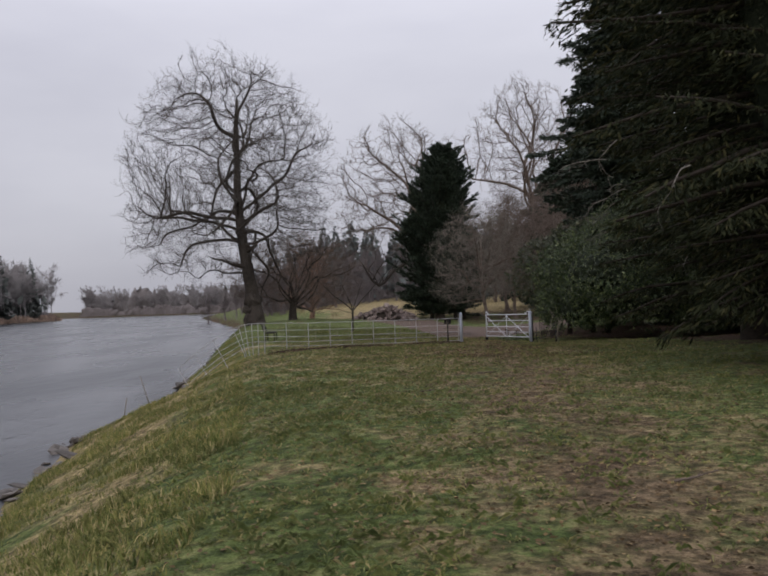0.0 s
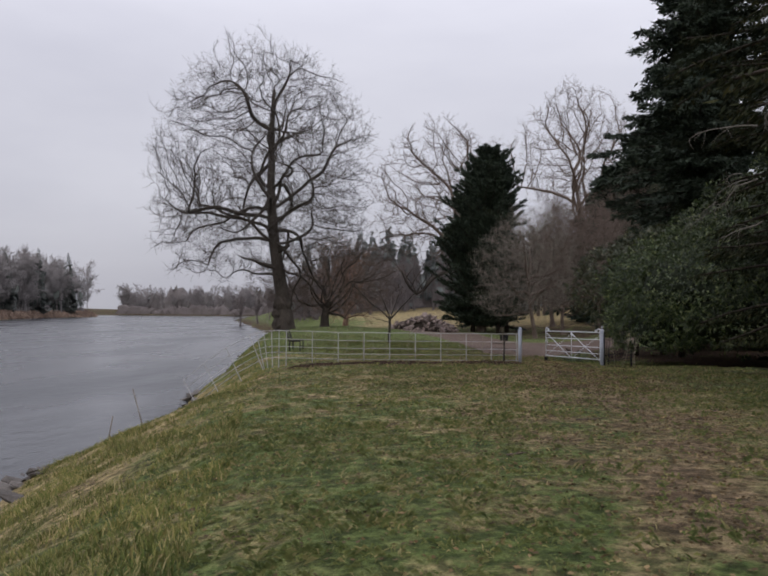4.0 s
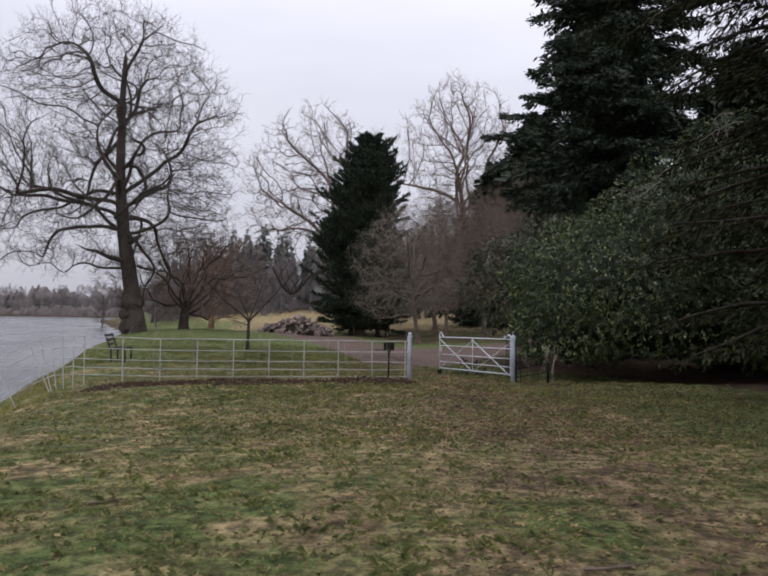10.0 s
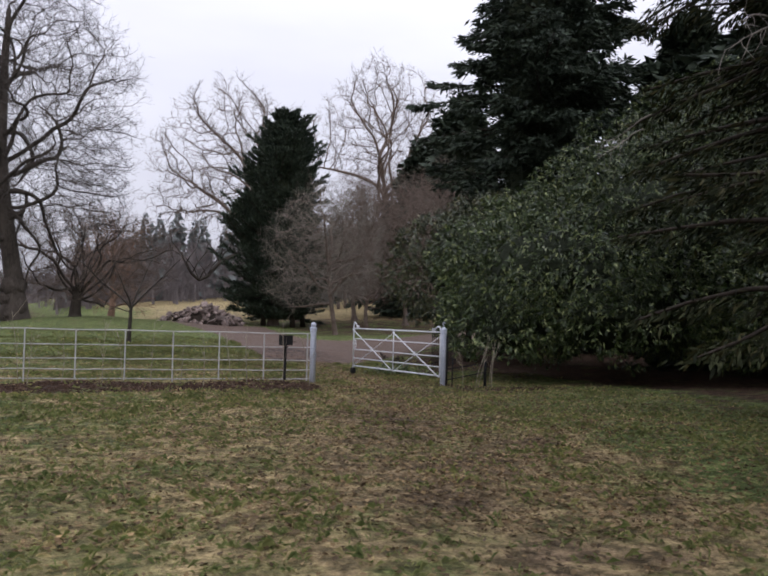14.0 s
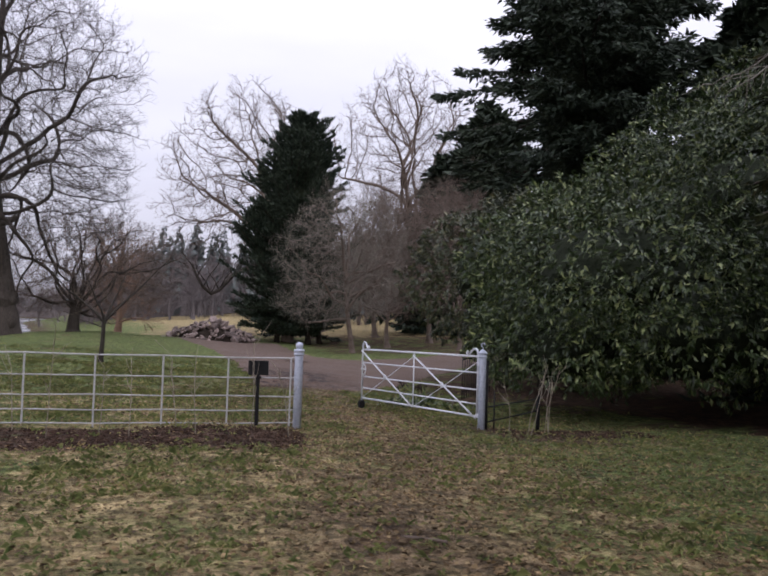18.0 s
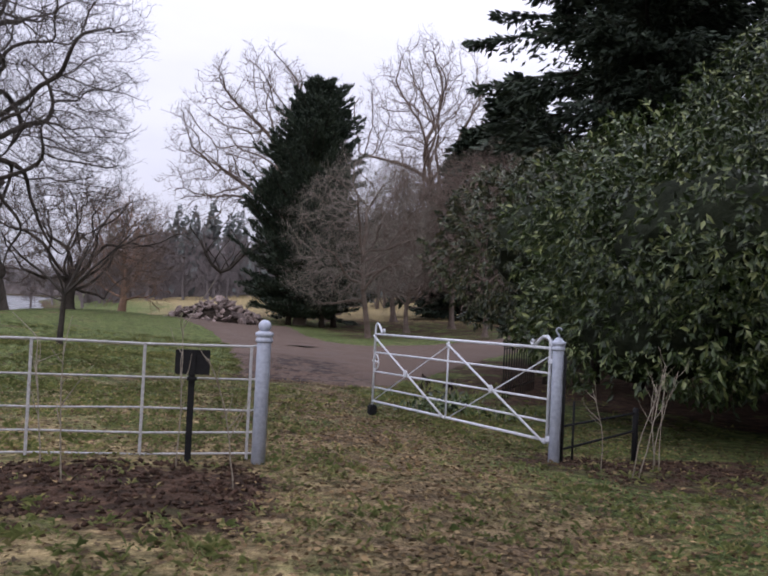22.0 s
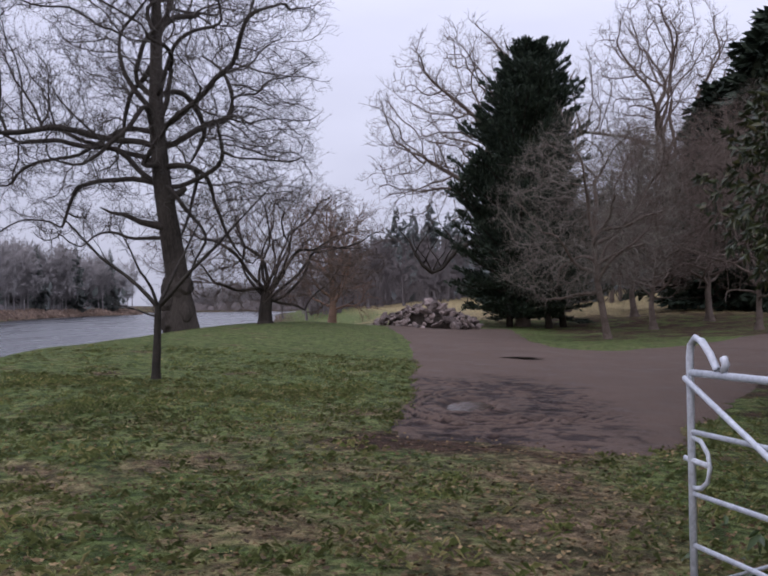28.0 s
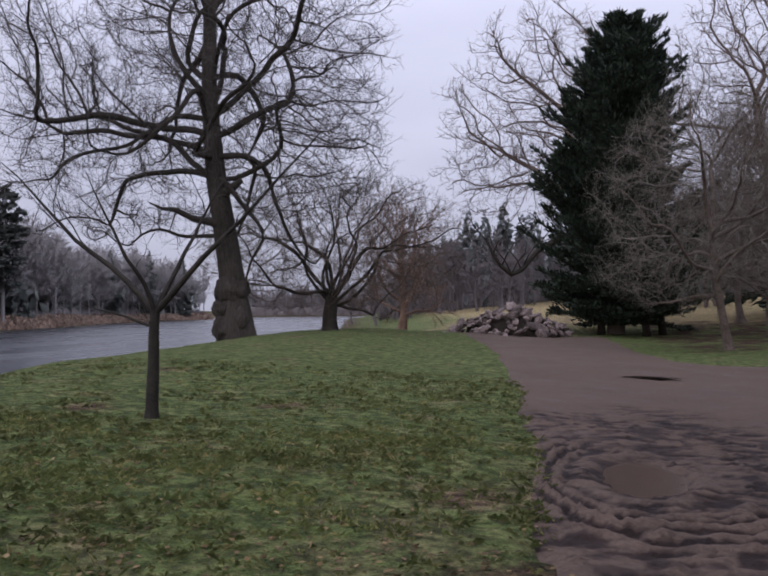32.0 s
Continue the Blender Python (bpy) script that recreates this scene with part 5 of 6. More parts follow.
def shrub(t, blobs, n, size, leaf, seed, skirt=0.3):
    rng = np.random.default_rng(seed)
    vs = []
    weights = np.array([b[3] * b[4] + b[4] * b[5] + b[3] * b[5] for b in blobs])
    for b, cnt in zip(blobs, (n * weights / weights.sum()).astype(int)):
        c, r = np.array(b[:3]), np.array(b[3:6])
        d = np.repeat(unit(rng.normal(0, 1, (cnt // 7, 3))), 7, axis=0)
        cnt = len(d)
        lump = 1 + 0.10 * np.sin(4 * d[:, 0] + 3 * d[:, 1] + seed) * np.sin(5 * d[:, 2] - 2 * d[:, 1]) + 0.06 * np.sin(11 * d[:, 0] - 7 * d[:, 2]) * np.sin(9 * d[:, 1])
        depth = 1 - 0.22 * np.repeat(rng.random(cnt // 7), 7) ** 1.6
        p = c + d * r * (lump * depth)[:, None] + rng.normal(0, 0.03, (cnt, 3))
        keep = p[:, 2] > skirt * (0.75 + 0.35 * np.sin(2.1 * p[:, 0]) * np.sin(1.7 * p[:, 1] + 1)) + rng.normal(0, 0.08, cnt)
        for b2 in blobs:
            if b2 is not b:
                keep &= (((p - np.array(b2[:3])) / (np.array(b2[3:6]) * 0.62)) ** 2).sum(1) > 1
        vs.append(leaves(p[keep], unit(d[keep] / r), size, rng))
    v, f = join_arrays(vs)
    tagged(arr_part("leaves", v, f, leaf, t), kind="stuff")
    # a dark lump in each blob stands for the shade behind the leaves
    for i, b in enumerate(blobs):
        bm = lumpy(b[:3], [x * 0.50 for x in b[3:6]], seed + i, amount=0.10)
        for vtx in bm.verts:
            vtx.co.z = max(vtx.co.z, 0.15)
        part("shade_core", bm, CORE_SHADE, t, "solid core coloured as the shade inside the bush")


LX, LY = 12.5, 32.0
laurel = thing("laurel_bush", LX, LY, g(LX, LY), "huge glossy-leaved laurel bush spreading beside the gate", "bush")
shrub(laurel, [(-2.2, -1.4, 3.0, 3.2, 4.2, 2.2), (-0.9, -3.0, 1.9, 3.4, 2.6, 1.9), (-3.3, -1.1, 1.5, 1.9, 3.2, 1.6), (0.8, -1.8, 4.0, 3.8, 3.8, 3.5), (4.2, 0.2, 4.4, 4.6, 4.8, 4.9), (0.0, 4.0, 3.2, 3.2, 3.6, 2.7), (4.5, -5.5, 2.2, 4.5, 3.5, 2.6)], 190000, 0.138, LAUREL, 5, 1.1)

HX, HY = 10.4, 38.9
holly = thing("holly_tree", HX, HY, g(HX, HY), "dense olive-green evergreen tree with a clear dark stem", "tree")
shrub(holly, [(0, 0, 3.5, 3.1, 3.3, 2.3), (1.8, 1.5, 4.4, 2.8, 2.8, 2.4), (2.2, -1.8, 3.2, 2.8, 2.6, 2.4)], 34000, 0.16, HOLLY, 15)
for dx, dy in ((0.1, 0), (1.6, 0.6), (1.9, -1.4)):
    rod_part("stem", [(dx, dy, -0.1), (dx + 0.05, dy, 1.0), (dx, dy, 2.4)], [0.16, 0.12, 0.1], STUMP, holly, 8)


# ---- rubble heap ----
def rock_mesh(seed):
    rng2 = random.Random(seed)
    bm = bmesh.new()
    bmesh.ops.create_icosphere(bm, subdivisions=1, radius=0.5)
    sx, sy, sz = rng2.uniform(0.9, 1.6), rng2.uniform(0.6, 1.0), rng2.uniform(0.32, 0.6)
    for vtx in bm.verts:
        k = rng2.uniform(0.78, 1.15)
        vtx.co = Vector((vtx.co.x * sx * k, vtx.co.y * sy * k, vtx.co.z * sz * k))
    m = bpy.data.meshes.new("stone")
    bm.to_mesh(m)
    bm.free()
    return m


def rock_set(count, material, seed):
    out = []
    for i in range(count):
        m = rock_mesh(seed + i)
        m.materials.append(material)
        out.append(m)
    return out


PX, PY = 0.1, 75.6
heap = thing("rubble_heap", PX, PY, g(PX, PY), "heap of broken stone and rubble at the end of the road", "rubble")
# dark filler body: gives the gaps between stones their shade by colour
bm = lumpy((0.1, 0, -0.1), (2.6, 1.5, 1.1), 3, amount=0.2, sub=3)
part("rubble_core", bm, STUMP, heap, "dark core that paints the shaded gaps between the stones")
RNG2 = random.Random(4)
for i, m in enumerate(rock_set(14, RUBBLE, 100) * 21):
    a, r = RNG2.uniform(0, 2 * math.pi), math.sqrt(RNG2.random())
    x, y = 3.3 * r * math.cos(a), 2.1 * r * math.sin(a)
    top = 1.32 * max(0.0, 1 - r ** 2.3) * (1 + 0.14 * math.sin(2.1 * x + 1)) * (0.82 if x < -1.5 else 1)
    ob = new("stone", m)
    ob.parent = heap
    s = RNG2.uniform(0.28, 0.48) if i % 5 else RNG2.uniform(0.5, 0.8)
    ob.matrix_local = pose(x, y, top - 0.02, RNG2.gauss(0, 32), RNG2.gauss(0, 32), RNG2.uniform(0, 360)) @ Matrix.Diagonal((s, s, s, 1))


# ---- far woods ----
def far_wood(name, label, spots, tree_h, spruce_share, seed, bark=None, leaf=None, low=50, full=1.0, twigs=8):
    """A far stand of trees as one body: bare crowns and spires."""
    rng = np.random.default_rng(seed)
    woody, needles, fine = [], [], []
    for (x, y) in spots:
        z = float(land(x, y)) - 0.2
        h = tree_h * rng.uniform(0.75, 1.2)
        if rng.random() < spruce_share:
            h *= 1.15
            n = 260
            f = rng.random(n) ** 0.75
            R = 0.15 * h * (1 - f) ** 0.85 + 0.15
            az = rng.random(n) * 2 * np.pi
            s = rng.random(n) ** 0.5 * 0.6
            p = np.stack([x + s * R * np.cos(az), y + s * R * np.sin(az), z + h * (0.08 + 0.9 * f)], -1)
            out = np.stack([np.cos(az), np.sin(az), np.full(n, -0.2)], -1)
            needles.append(sprays(p, out, 1.0, 0.1, rng, 0.4))
            c = np.repeat(p, 4, axis=0)
            needles[-1][0][:] = c + (needles[-1][0] - c) * np.repeat(R * 0.7 + 0.35, 4)[:, None]
            woody.append(tubes(np.array([[[x, y, z], [x, y, z + h]]]), np.array([[0.2, 0.02]]), 4))
            under = np.stack([x + rng.normal(0, 2.5, 50), y + rng.normal(0, 2.5, 50), z + 0.3 * h * rng.random(50)], -1)
            needles.append(sprays(under, rng.normal(0, 0.8, (50, 3)) + [0, 0, 1.0], 0.15 * h, -0.3, rng, 0.25))
        else:
            tr = np.array([[[x, y, z], [x + rng.normal(0, 0.3), y, z + 0.5 * h], [x, y, z + 0.9 * h]]])
            woody.append(tubes(tr, np.array([[0.26, 0.15, 0.03]]), 4))
            lim, r = branch_level(np.stack([np.full(18, x), np.full(18, y), z + h * rng.uniform(0.22, 0.85, 18)], -1), rng.normal(0, 1, (18, 3)) * [1, 1, 0.3] + [0, 0, 0.9], h * rng.uniform(0.18, 0.34, 18), np.full(18, 0.08), 3, 0.15, (0, 0, 0.3), rng)
            woody.append(tubes(lim, r, 3))
            a, hd, rr, tt = sprout(lim, r, twigs, 0.15, 1.0, 42, 12, rng)
            fine.append(sprays(a, hd * 2, 0.13 * h, 0.0, rng, 0.035 * full))
            b = a + unit(hd) * (0.06 * h * rng.random(len(a)))[:, None]
            b = np.repeat(b, 2, axis=0)
            fine.append(sprays(b, np.repeat(hd, 2, axis=0), 0.09 * h, 0.0, rng, 0.05 * full))
            if not low:
                continue
            under = np.stack([x + rng.normal(0, 2.2, low), y + rng.normal(0, 2.2, low), z + 0.45 * h * rng.random(low) ** 1.4], -1)
            fine.append(sprays(under, rng.normal(0, 0.3, (low, 3)) + [0, 0, 1.0], 0.15 * h, -0.6, rng, 0.03 * full))
    t = thing(name, 0, 0, 0, label, "woodland", kind="stuff")
    v, f = join_arrays(woody + fine)
    tagged(arr_part("bare_crowns", v, f, bark or BARK_FAR_HAZED, t), kind="stuff")
    if needles:
        v, f = join_arrays(needles)
        tagged(arr_part("conifers", v, f, leaf or NEEDLE_FAR_HAZED, t), kind="stuff")
    return t


def add_haze_mass(wood, line, h, seed, mat=None):
    """A solid uneven bank added inside a far wood, haze in its colour, to close the gaps."""
    r = np.random.default_rng(seed)
    P = np.array(line, float)
    d = np.concatenate([[0], np.cumsum(np.hypot(*np.diff(P, axis=0).T))])
    s = np.arange(0, d[-1], 1.3)
    x, y = np.interp(s, d, P[:, 0]), np.interp(s, d, P[:, 1])
    z = land(x, y)
    top = h * (0.75 + 0.18 * np.sin(0.11 * s + seed) + 0.12 * np.sin(0.37 * s) + r.normal(0, 0.10, len(s)))
    rows = []
    for off, up in ((-4.0, -0.05), (-3.0, 0.45), (-1.2, 0.85), (0, 1.0), (3.0, 0.6), (5.0, -0.05)):
        rows.append(np.stack([x + off * 0.6 + r.normal(0, 0.5, len(s)), y + off * 0.6 + r.normal(0, 0.5, len(s)), z + up * top * (1 + r.normal(0, 0.05, len(s)))], -1))
    V = np.stack(rows, 1)
    k = np.arange(V.shape[0] * 6).reshape(-1, 6)
    q = np.stack([k[:-1, :-1], k[1:, :-1], k[1:, 1:], k[:-1, 1:]], -1).reshape(-1, 4)
    tagged(arr_part("haze_mass", V.reshape(-1, 3), [q], mat or HAZE_WOOD, wood), kind="stuff")


def scatter(n, x0, x1, y0, y1, seed):
    r = np.random.default_rng(seed)
    return list(zip(r.uniform(x0, x1, n), r.uniform(y0, y1, n)))


# the woods get no mist of their own; their materials hold it as colour
far_wood("spruce_wood", "dark spruce wood behind the far field, mist put into its colour", scatter(170, -26, 90, 182, 225, 1), 14.5, 0.92, 1)
bare_w = far_wood("bare_wood", "grey-brown bare wood edging the far field", scatter(100, -26, 84, 152, 180, 2) + scatter(55, -44, -20, 196, 300, 9), 9.5, 0.0, 2, BARK_FAR_HAZED, full=1.3)
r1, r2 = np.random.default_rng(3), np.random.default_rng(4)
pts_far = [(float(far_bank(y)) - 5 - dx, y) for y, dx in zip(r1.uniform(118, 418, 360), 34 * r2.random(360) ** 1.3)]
bank_w = far_wood("bank_wood", "bare trees and dark pines on the opposite river bank", pts_far, 22, 0.08, 3, BARK_BANK_HAZED, NEEDLE_BANK_HAZED, low=0, full=1.0, twigs=13)
dist_w = far_wood("distant_wood", "distant trees where the river bends, haze put into their colour", scatter(130, -214, 20, 572, 612, 5), 16, 0.04, 5, BARK_BANK_HAZED, low=14, full=2.4, twigs=6)
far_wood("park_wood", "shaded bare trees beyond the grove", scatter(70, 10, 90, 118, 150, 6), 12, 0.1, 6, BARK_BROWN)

# added solid banks that make the far woods read as hazy masses
add_haze_mass(bare_w, [(-28, 184), (90, 184)], 7.5, 1)
add_haze_mass(bank_w, [(float(far_bank(v)) - 30, v) for v in (118, 140, 165, 200, 240, 300, 347, 395)] + [(-186, 416)], 12, 2, HAZE_BANK)
add_haze_mass(bank_w, [(float(far_bank(v)) - 13, v) for v in (118, 140, 165, 200, 240, 300, 347, 400)] + [(-172, 418)], 4.5, 4, HAZE_BANK)
add_haze_mass(dist_w, [(-214, 592), (-110, 588), (20, 585)], 17.0, 3, HAZE_BANK)
add_haze_mass(dist_w, [(-210, 570), (-110, 568), (20, 566)], 7.0, 8, HAZE_WOOD)
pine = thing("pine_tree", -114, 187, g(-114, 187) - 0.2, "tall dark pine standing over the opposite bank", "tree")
conifer(pine, 31, [(0.30, 2.6), (0.42, 4.6), (0.6, 4.8), (0.78, 3.6), (0.92, 2.0), (1.0, 0.4)], 18, 6, 9000, 1.0, 83, NEEDLE_BANK_HAZED, BARK_BANK_HAZED, 0.1, 0.35, 0.15, (0.6, 0), core=0, wide=0.2)
# reddish bracken and reeds along the opposite bank
rng = np.random.default_rng(15)
n = 12000
yy = rng.uniform(120, 416, n)
xx = far_bank(yy) - rng.uniform(1.5, 9, n)
pp = np.stack([xx, yy, land(xx, yy) - 0.1], -1)
v, f = sprays(pp, rng.normal(0, 0.3, (n, 3)) + [0, 0, 1.6], 1.2, -0.5, rng, 0.5)
reeds = tagged(arr_part("bracken", v, [f], REED, None), "strip of dead russet bracken on the opposite bank", "bracken", kind="stuff")

# ---- bench by the water ----
bench_x, bench_y = -5.7, 33.3
bench = thing("bench", bench_x, bench_y, g(bench_x, bench_y), "dark slatted wooden bench facing the river", "bench", turn=92)
for sy_ in (-0.62, 0.62):
    rod_part("end_frame", [(sy_, -0.25, 0), (sy_, -0.25, 0.42), (sy_, 0.22, 0.42), (sy_, 0.40, 0.92)], 0.03, WOOD_DARK, bench, 6)
    rod_part("back_leg", [(sy_, 0.2, 0.0), (sy_, 0.2, 0.42)], 0.03, WOOD_DARK, bench, 6)
for k in range(4):
    part("seat_slat", box_bm(1.4, 0.09, 0.03, 0.005, (0, -0.22 + 0.125 * k, 0.45)), WOOD_DARK, bench)
for k in range(3):
    sl = part("back_slat", box_bm(1.4, 0.03, 0.09, 0.005), WOOD_DARK, bench)
    sl.matrix_local = pose(0, 0.28 + 0.055 * k, 0.57 + 0.145 * k, -20, 0, 0)

# ---- whips planted in the bare strip ----
whip_rng = np.random.default_rng(77)


def whip(x, y, h, forked=False):
    t = thing("hedge_whip", x, y, g(x, y) - 0.03, "thin bare hedge whip planted in turned soil", "sapling", "hedge whips")
    st = np.array([[0.0, 0, 0]])
    p, r = branch_level(st, np.array([[whip_rng.normal(0, 0.06), whip_rng.normal(0, 0.06), 1.0]]), np.array([h]), np.array([0.0065]), 8, 0.05, (0, 0, 0.1), whip_rng, 0.4)
    rod_part("stem", p[0], list(r[0]), STEM, t, 5)
    a, hd, rr, tt = sprout(p, r, 6, 0.35, 1.0, 38, 12, whip_rng)
    q, r2 = branch_level(a, hd, whip_rng.uniform(0.12, 0.4, 6) * h, np.full(6, 0.004), 4, 0.1, (0, 0, 0.4), whip_rng, 0.4)
    for k in range(6):
        rod_part("side_shoot", q[k], list(r2[k]), STEM, t, 4, cap=False)


for i in range(16):
    x = 2.9 - 0.46 * i + whip_rng.normal(0, 0.08)
    whip(x, float(fence_y(x)) - (0.55 if i % 2 else 1.15) + whip_rng.normal(0, 0.06), whip_rng.uniform(0.85, 1.35))

# young shrubs in the dug bed beside the hinge post
for i, (x, y, h) in enumerate([(6.42, 26.15, 0.85), (6.62, 25.8, 1.15), (7.13, 26.4, 1.1), (7.3, 26.75, 1.0)]):
    t = thing("young_shrub", x, y, g(x, y) - 0.03, "pale bare multi-stemmed young shrub beside the gate post", "shrub", "young shrubs")
    n = (1, 2, 2, 1)[i]
    p, r = branch_level(whip_rng.normal(0, 0.04, (n, 3)) * [1, 1, 0], np.stack([whip_rng.normal(0, 0.14, n), whip_rng.normal(0, 0.14, n), np.ones(n)], -1), np.full(n, h), np.full(n, 0.0062), 7, 0.08, (0, 0, 0.1), whip_rng, 0.4)
    for k in range(n):
        rod_part("stem", p[k], list(r[k]), STEM, t, 6)
    a, hd, rr, tt = sprout(p, r, 4, 0.45, 1.0, 35, 12, whip_rng)
    q, r2 = branch_level(a, hd, whip_rng.uniform(0.15, 0.35, len(a)), np.full(len(a), 0.004), 4, 0.1, (0, 0, 0.4), whip_rng, 0.4)
    for k in range(len(a)):
        rod_part("side_shoot", q[k], list(r2[k]), STEM, t, 4, cap=False)

# low black rail from the hinge post to a short iron post
low_rail = thing("low_rail", 6.22, 26.68, g(6.22, 26.68), "low black iron rail between the hinge post and a short post", "rail")
rod_part("tall_standard", [(0.0, 0.0, -0.2), (0.0, 0.0, 1.1)], 0.026, PAINT_BLACK, low_rail, 8)
rod_part("bar", [(0, 0, 0.36), (1.08, 0.55, 0.46)], 0.013, PAINT_BLACK, low_rail, 6)
rod_part("bar", [(0, 0, 0.12), (1.08, 0.55, 0.26)], 0.013, PAINT_BLACK, low_rail, 6)
rod_part("standard", [(0.16, 0.08, -0.2), (0.16, 0.08, 0.62)], 0.012, PAINT_BLACK, low_rail, 6)
rod_part("end_post", [(1.08, 0.55, -0.2), (1.08, 0.55, 0.50), (1.08, 0.55, 0.52)], [0.034, 0.034, 0.022], PAINT_BLACK, low_rail, 10)

# black spiked railing at the laurel's foot by the road
RAIL_A, RAIL_B, RAIL_N = (8.05, 34.8), (9.6, 37.4), 14
rail_t = thing("spiked_railing", RAIL_A[0], RAIL_A[1], 0, "black iron spiked railing half hidden by the laurel", "railing")
for k in range(RAIL_N):
    u = k / (RAIL_N - 1)
    x, y = (RAIL_B[0] - RAIL_A[0]) * u, (RAIL_B[1] - RAIL_A[1]) * u
    z = g(RAIL_A[0] + x, RAIL_A[1] + y)
    rod_part("spike", [(x, y, z - 0.1), (x, y, z + 1.16), (x, y, z + 1.28)], [0.014, 0.014, 0.002], PAINT_BLACK, rail_t, 5)
for h in (0.2, 1.05):
    rod_part("crossbar", [(0, 0, g(*RAIL_A) + h), (RAIL_B[0] - RAIL_A[0], RAIL_B[1] - RAIL_A[1], g(*RAIL_B) + h)], 0.016, PAINT_BLACK, rail_t, 5)

# leafy clump behind the gate
clump_rng = np.random.default_rng(31)
for (x, y, n, s) in [(6.2, 32.0, 90, 0.16), (5.6, 31.4, 60, 0.13), (6.6, 33.0, 80, 0.17), (7.0, 31.3, 60, 0.14)]:
    pp = clump_rng.normal(0, 0.22, (n, 3)) * [1, 1, 0.4]
    pp[:, 2] = np.abs(pp[:, 2]) + 0.06
    v, f = leaves(pp, unit(clump_rng.normal(0, 0.6, (n, 3)) + [0, 0, 1]), s, clump_rng)
    t = thing("leafy_plant", x, y, g(x, y), "low clump of broad green leaves behind the gate", "plant", "leafy plants")
    tagged(arr_part("leaves", v, [f], LAUREL, t), kind="stuff")
    for k in range(5):
        q = pp[k] * [1, 1, 0]
        rod_part("stalk", [q, q + [0, 0, 0.12], q * 1.2 + [0, 0, 0.22]], 0.006, STEM, t, 4)
for (x, y) in ((6.05, 33.1), (6.6, 33.4)):
    t = thing("seed_head", x, y, g(x, y), "dark brown withered flower head", "plant", "seed heads")
    rod_part("stalk", [(0, 0, 0), (0.02, 0, 0.3), (0.05, 0, 0.42)], 0.008, STEM, t, 5)
    v, f = leaves(clump_rng.normal(0, 0.05, (26, 3)) + [0.05, 0, 0.42], unit(clump_rng.normal(0, 1, (26, 3))), 0.12, clump_rng)
    arr_part("withered_head", v, [f], STUMP, t)

# pools on the road: a long slot and two muddy wheel holes
PUDDLE, pn, pl, pb = nodes_of("puddle_water", 0.12, 0.5)
pb.inputs["Base Color"].default_value = (0.02, 0.014, 0.012, 1)
MUD_WATER, pn, pl, pb = nodes_of("muddy_water", 0.16, 0.5)
pb.inputs["Base Color"].default_value = (0.075, 0.050, 0.038, 1)


def pool(x, y, rx_, ry_, z, turn, mat, text):
    bm = bmesh.new()
    ring = []
    for k in range(32):
        a = 2 * math.pi * k / 32
        w = 1 + 0.12 * math.sin(3 * a + 1 + x) + 0.08 * math.sin(5 * a + y)
        ring.append(bm.verts.new((rx_ * math.cos(a) * w, ry_ * math.sin(a) * w, 0)))
    bm.faces.new(ring)
    me = bpy.data.meshes.new("puddle")
    bm.to_mesh(me)
    bm.free()
    me.materials.append(mat)
    ob = new("puddle", me)
    ob.matrix_world = pose(x, y, z, 0, 0, turn)
    tagged(ob, text, "puddle")


pool(4.5, 50.4, 0.95, 0.26, g(4.5, 50.4) + 0.022, -28, PUDDLE, "long shallow dark puddle on the road")
for qx, qy, qa, qb in MUD_POOLS:
    pool(qx, qy, qa * 1.25, qb * 1.25, g(qx, qy) - 0.035, 0, MUD_WATER, "brown muddy pool in a wheel hole")

# clods in the dug strip before the fence and round the young shrubs
crng = np.random.default_rng(66)
n = 5200
cx_ = np.where(crng.random(n) < 0.8, crng.uniform(-5.0, 3.4, n), crng.uniform(6.2, 9.2, n))
cy_ = np.where(cx_ < 4, fence_y(cx_) - 1.25 + crng.uniform(-1.0, 1.0, n), 26.6 + crng.uniform(-1.1, 1.1, n))
ok_ = mud_and_shade(cx_, cy_) > 0.5
cx_, cy_ = cx_[ok_], cy_[ok_]
n = len(cx_)
size = np.clip(crng.gamma(2.0, 0.008, n) + 0.005, 0, 0.028)
lump = np.array([[1, 0, 0], [-1, 0, 0], [0, 1, 0], [0, -1, 0], [0, 0, 0.7], [0, 0, -0.7]], float)
tri = np.array([[4, 0, 2], [4, 2, 1], [4, 1, 3], [4, 3, 0], [5, 2, 0], [5, 1, 2], [5, 3, 1], [5, 0, 3]])
vv = lump[None] * size[:, None, None] * crng.uniform(0.6, 1.4, (n, 1, 3)) + crng.normal(0, 0.22, (n, 6, 3)) * size[:, None, None]
vv = vv + np.stack([cx_, cy_, land(cx_, cy_) + 0.004], -1)[:, None]
SOIL = two_tone("dug_soil", (0.020, 0.012, 0.008), (0.064, 0.038, 0.026), 6.0, 0.95, 60, 0.5, 0.01, 0.1, vary=0.5, island=True)
tagged(arr_part("soil_clods", vv.reshape(-1, 3), [(tri[None] + 6 * np.arange(n)[:, None, None]).reshape(-1, 3)], SOIL, None), "crumbly clods of freshly dug brown soil", "soil", kind="stuff")

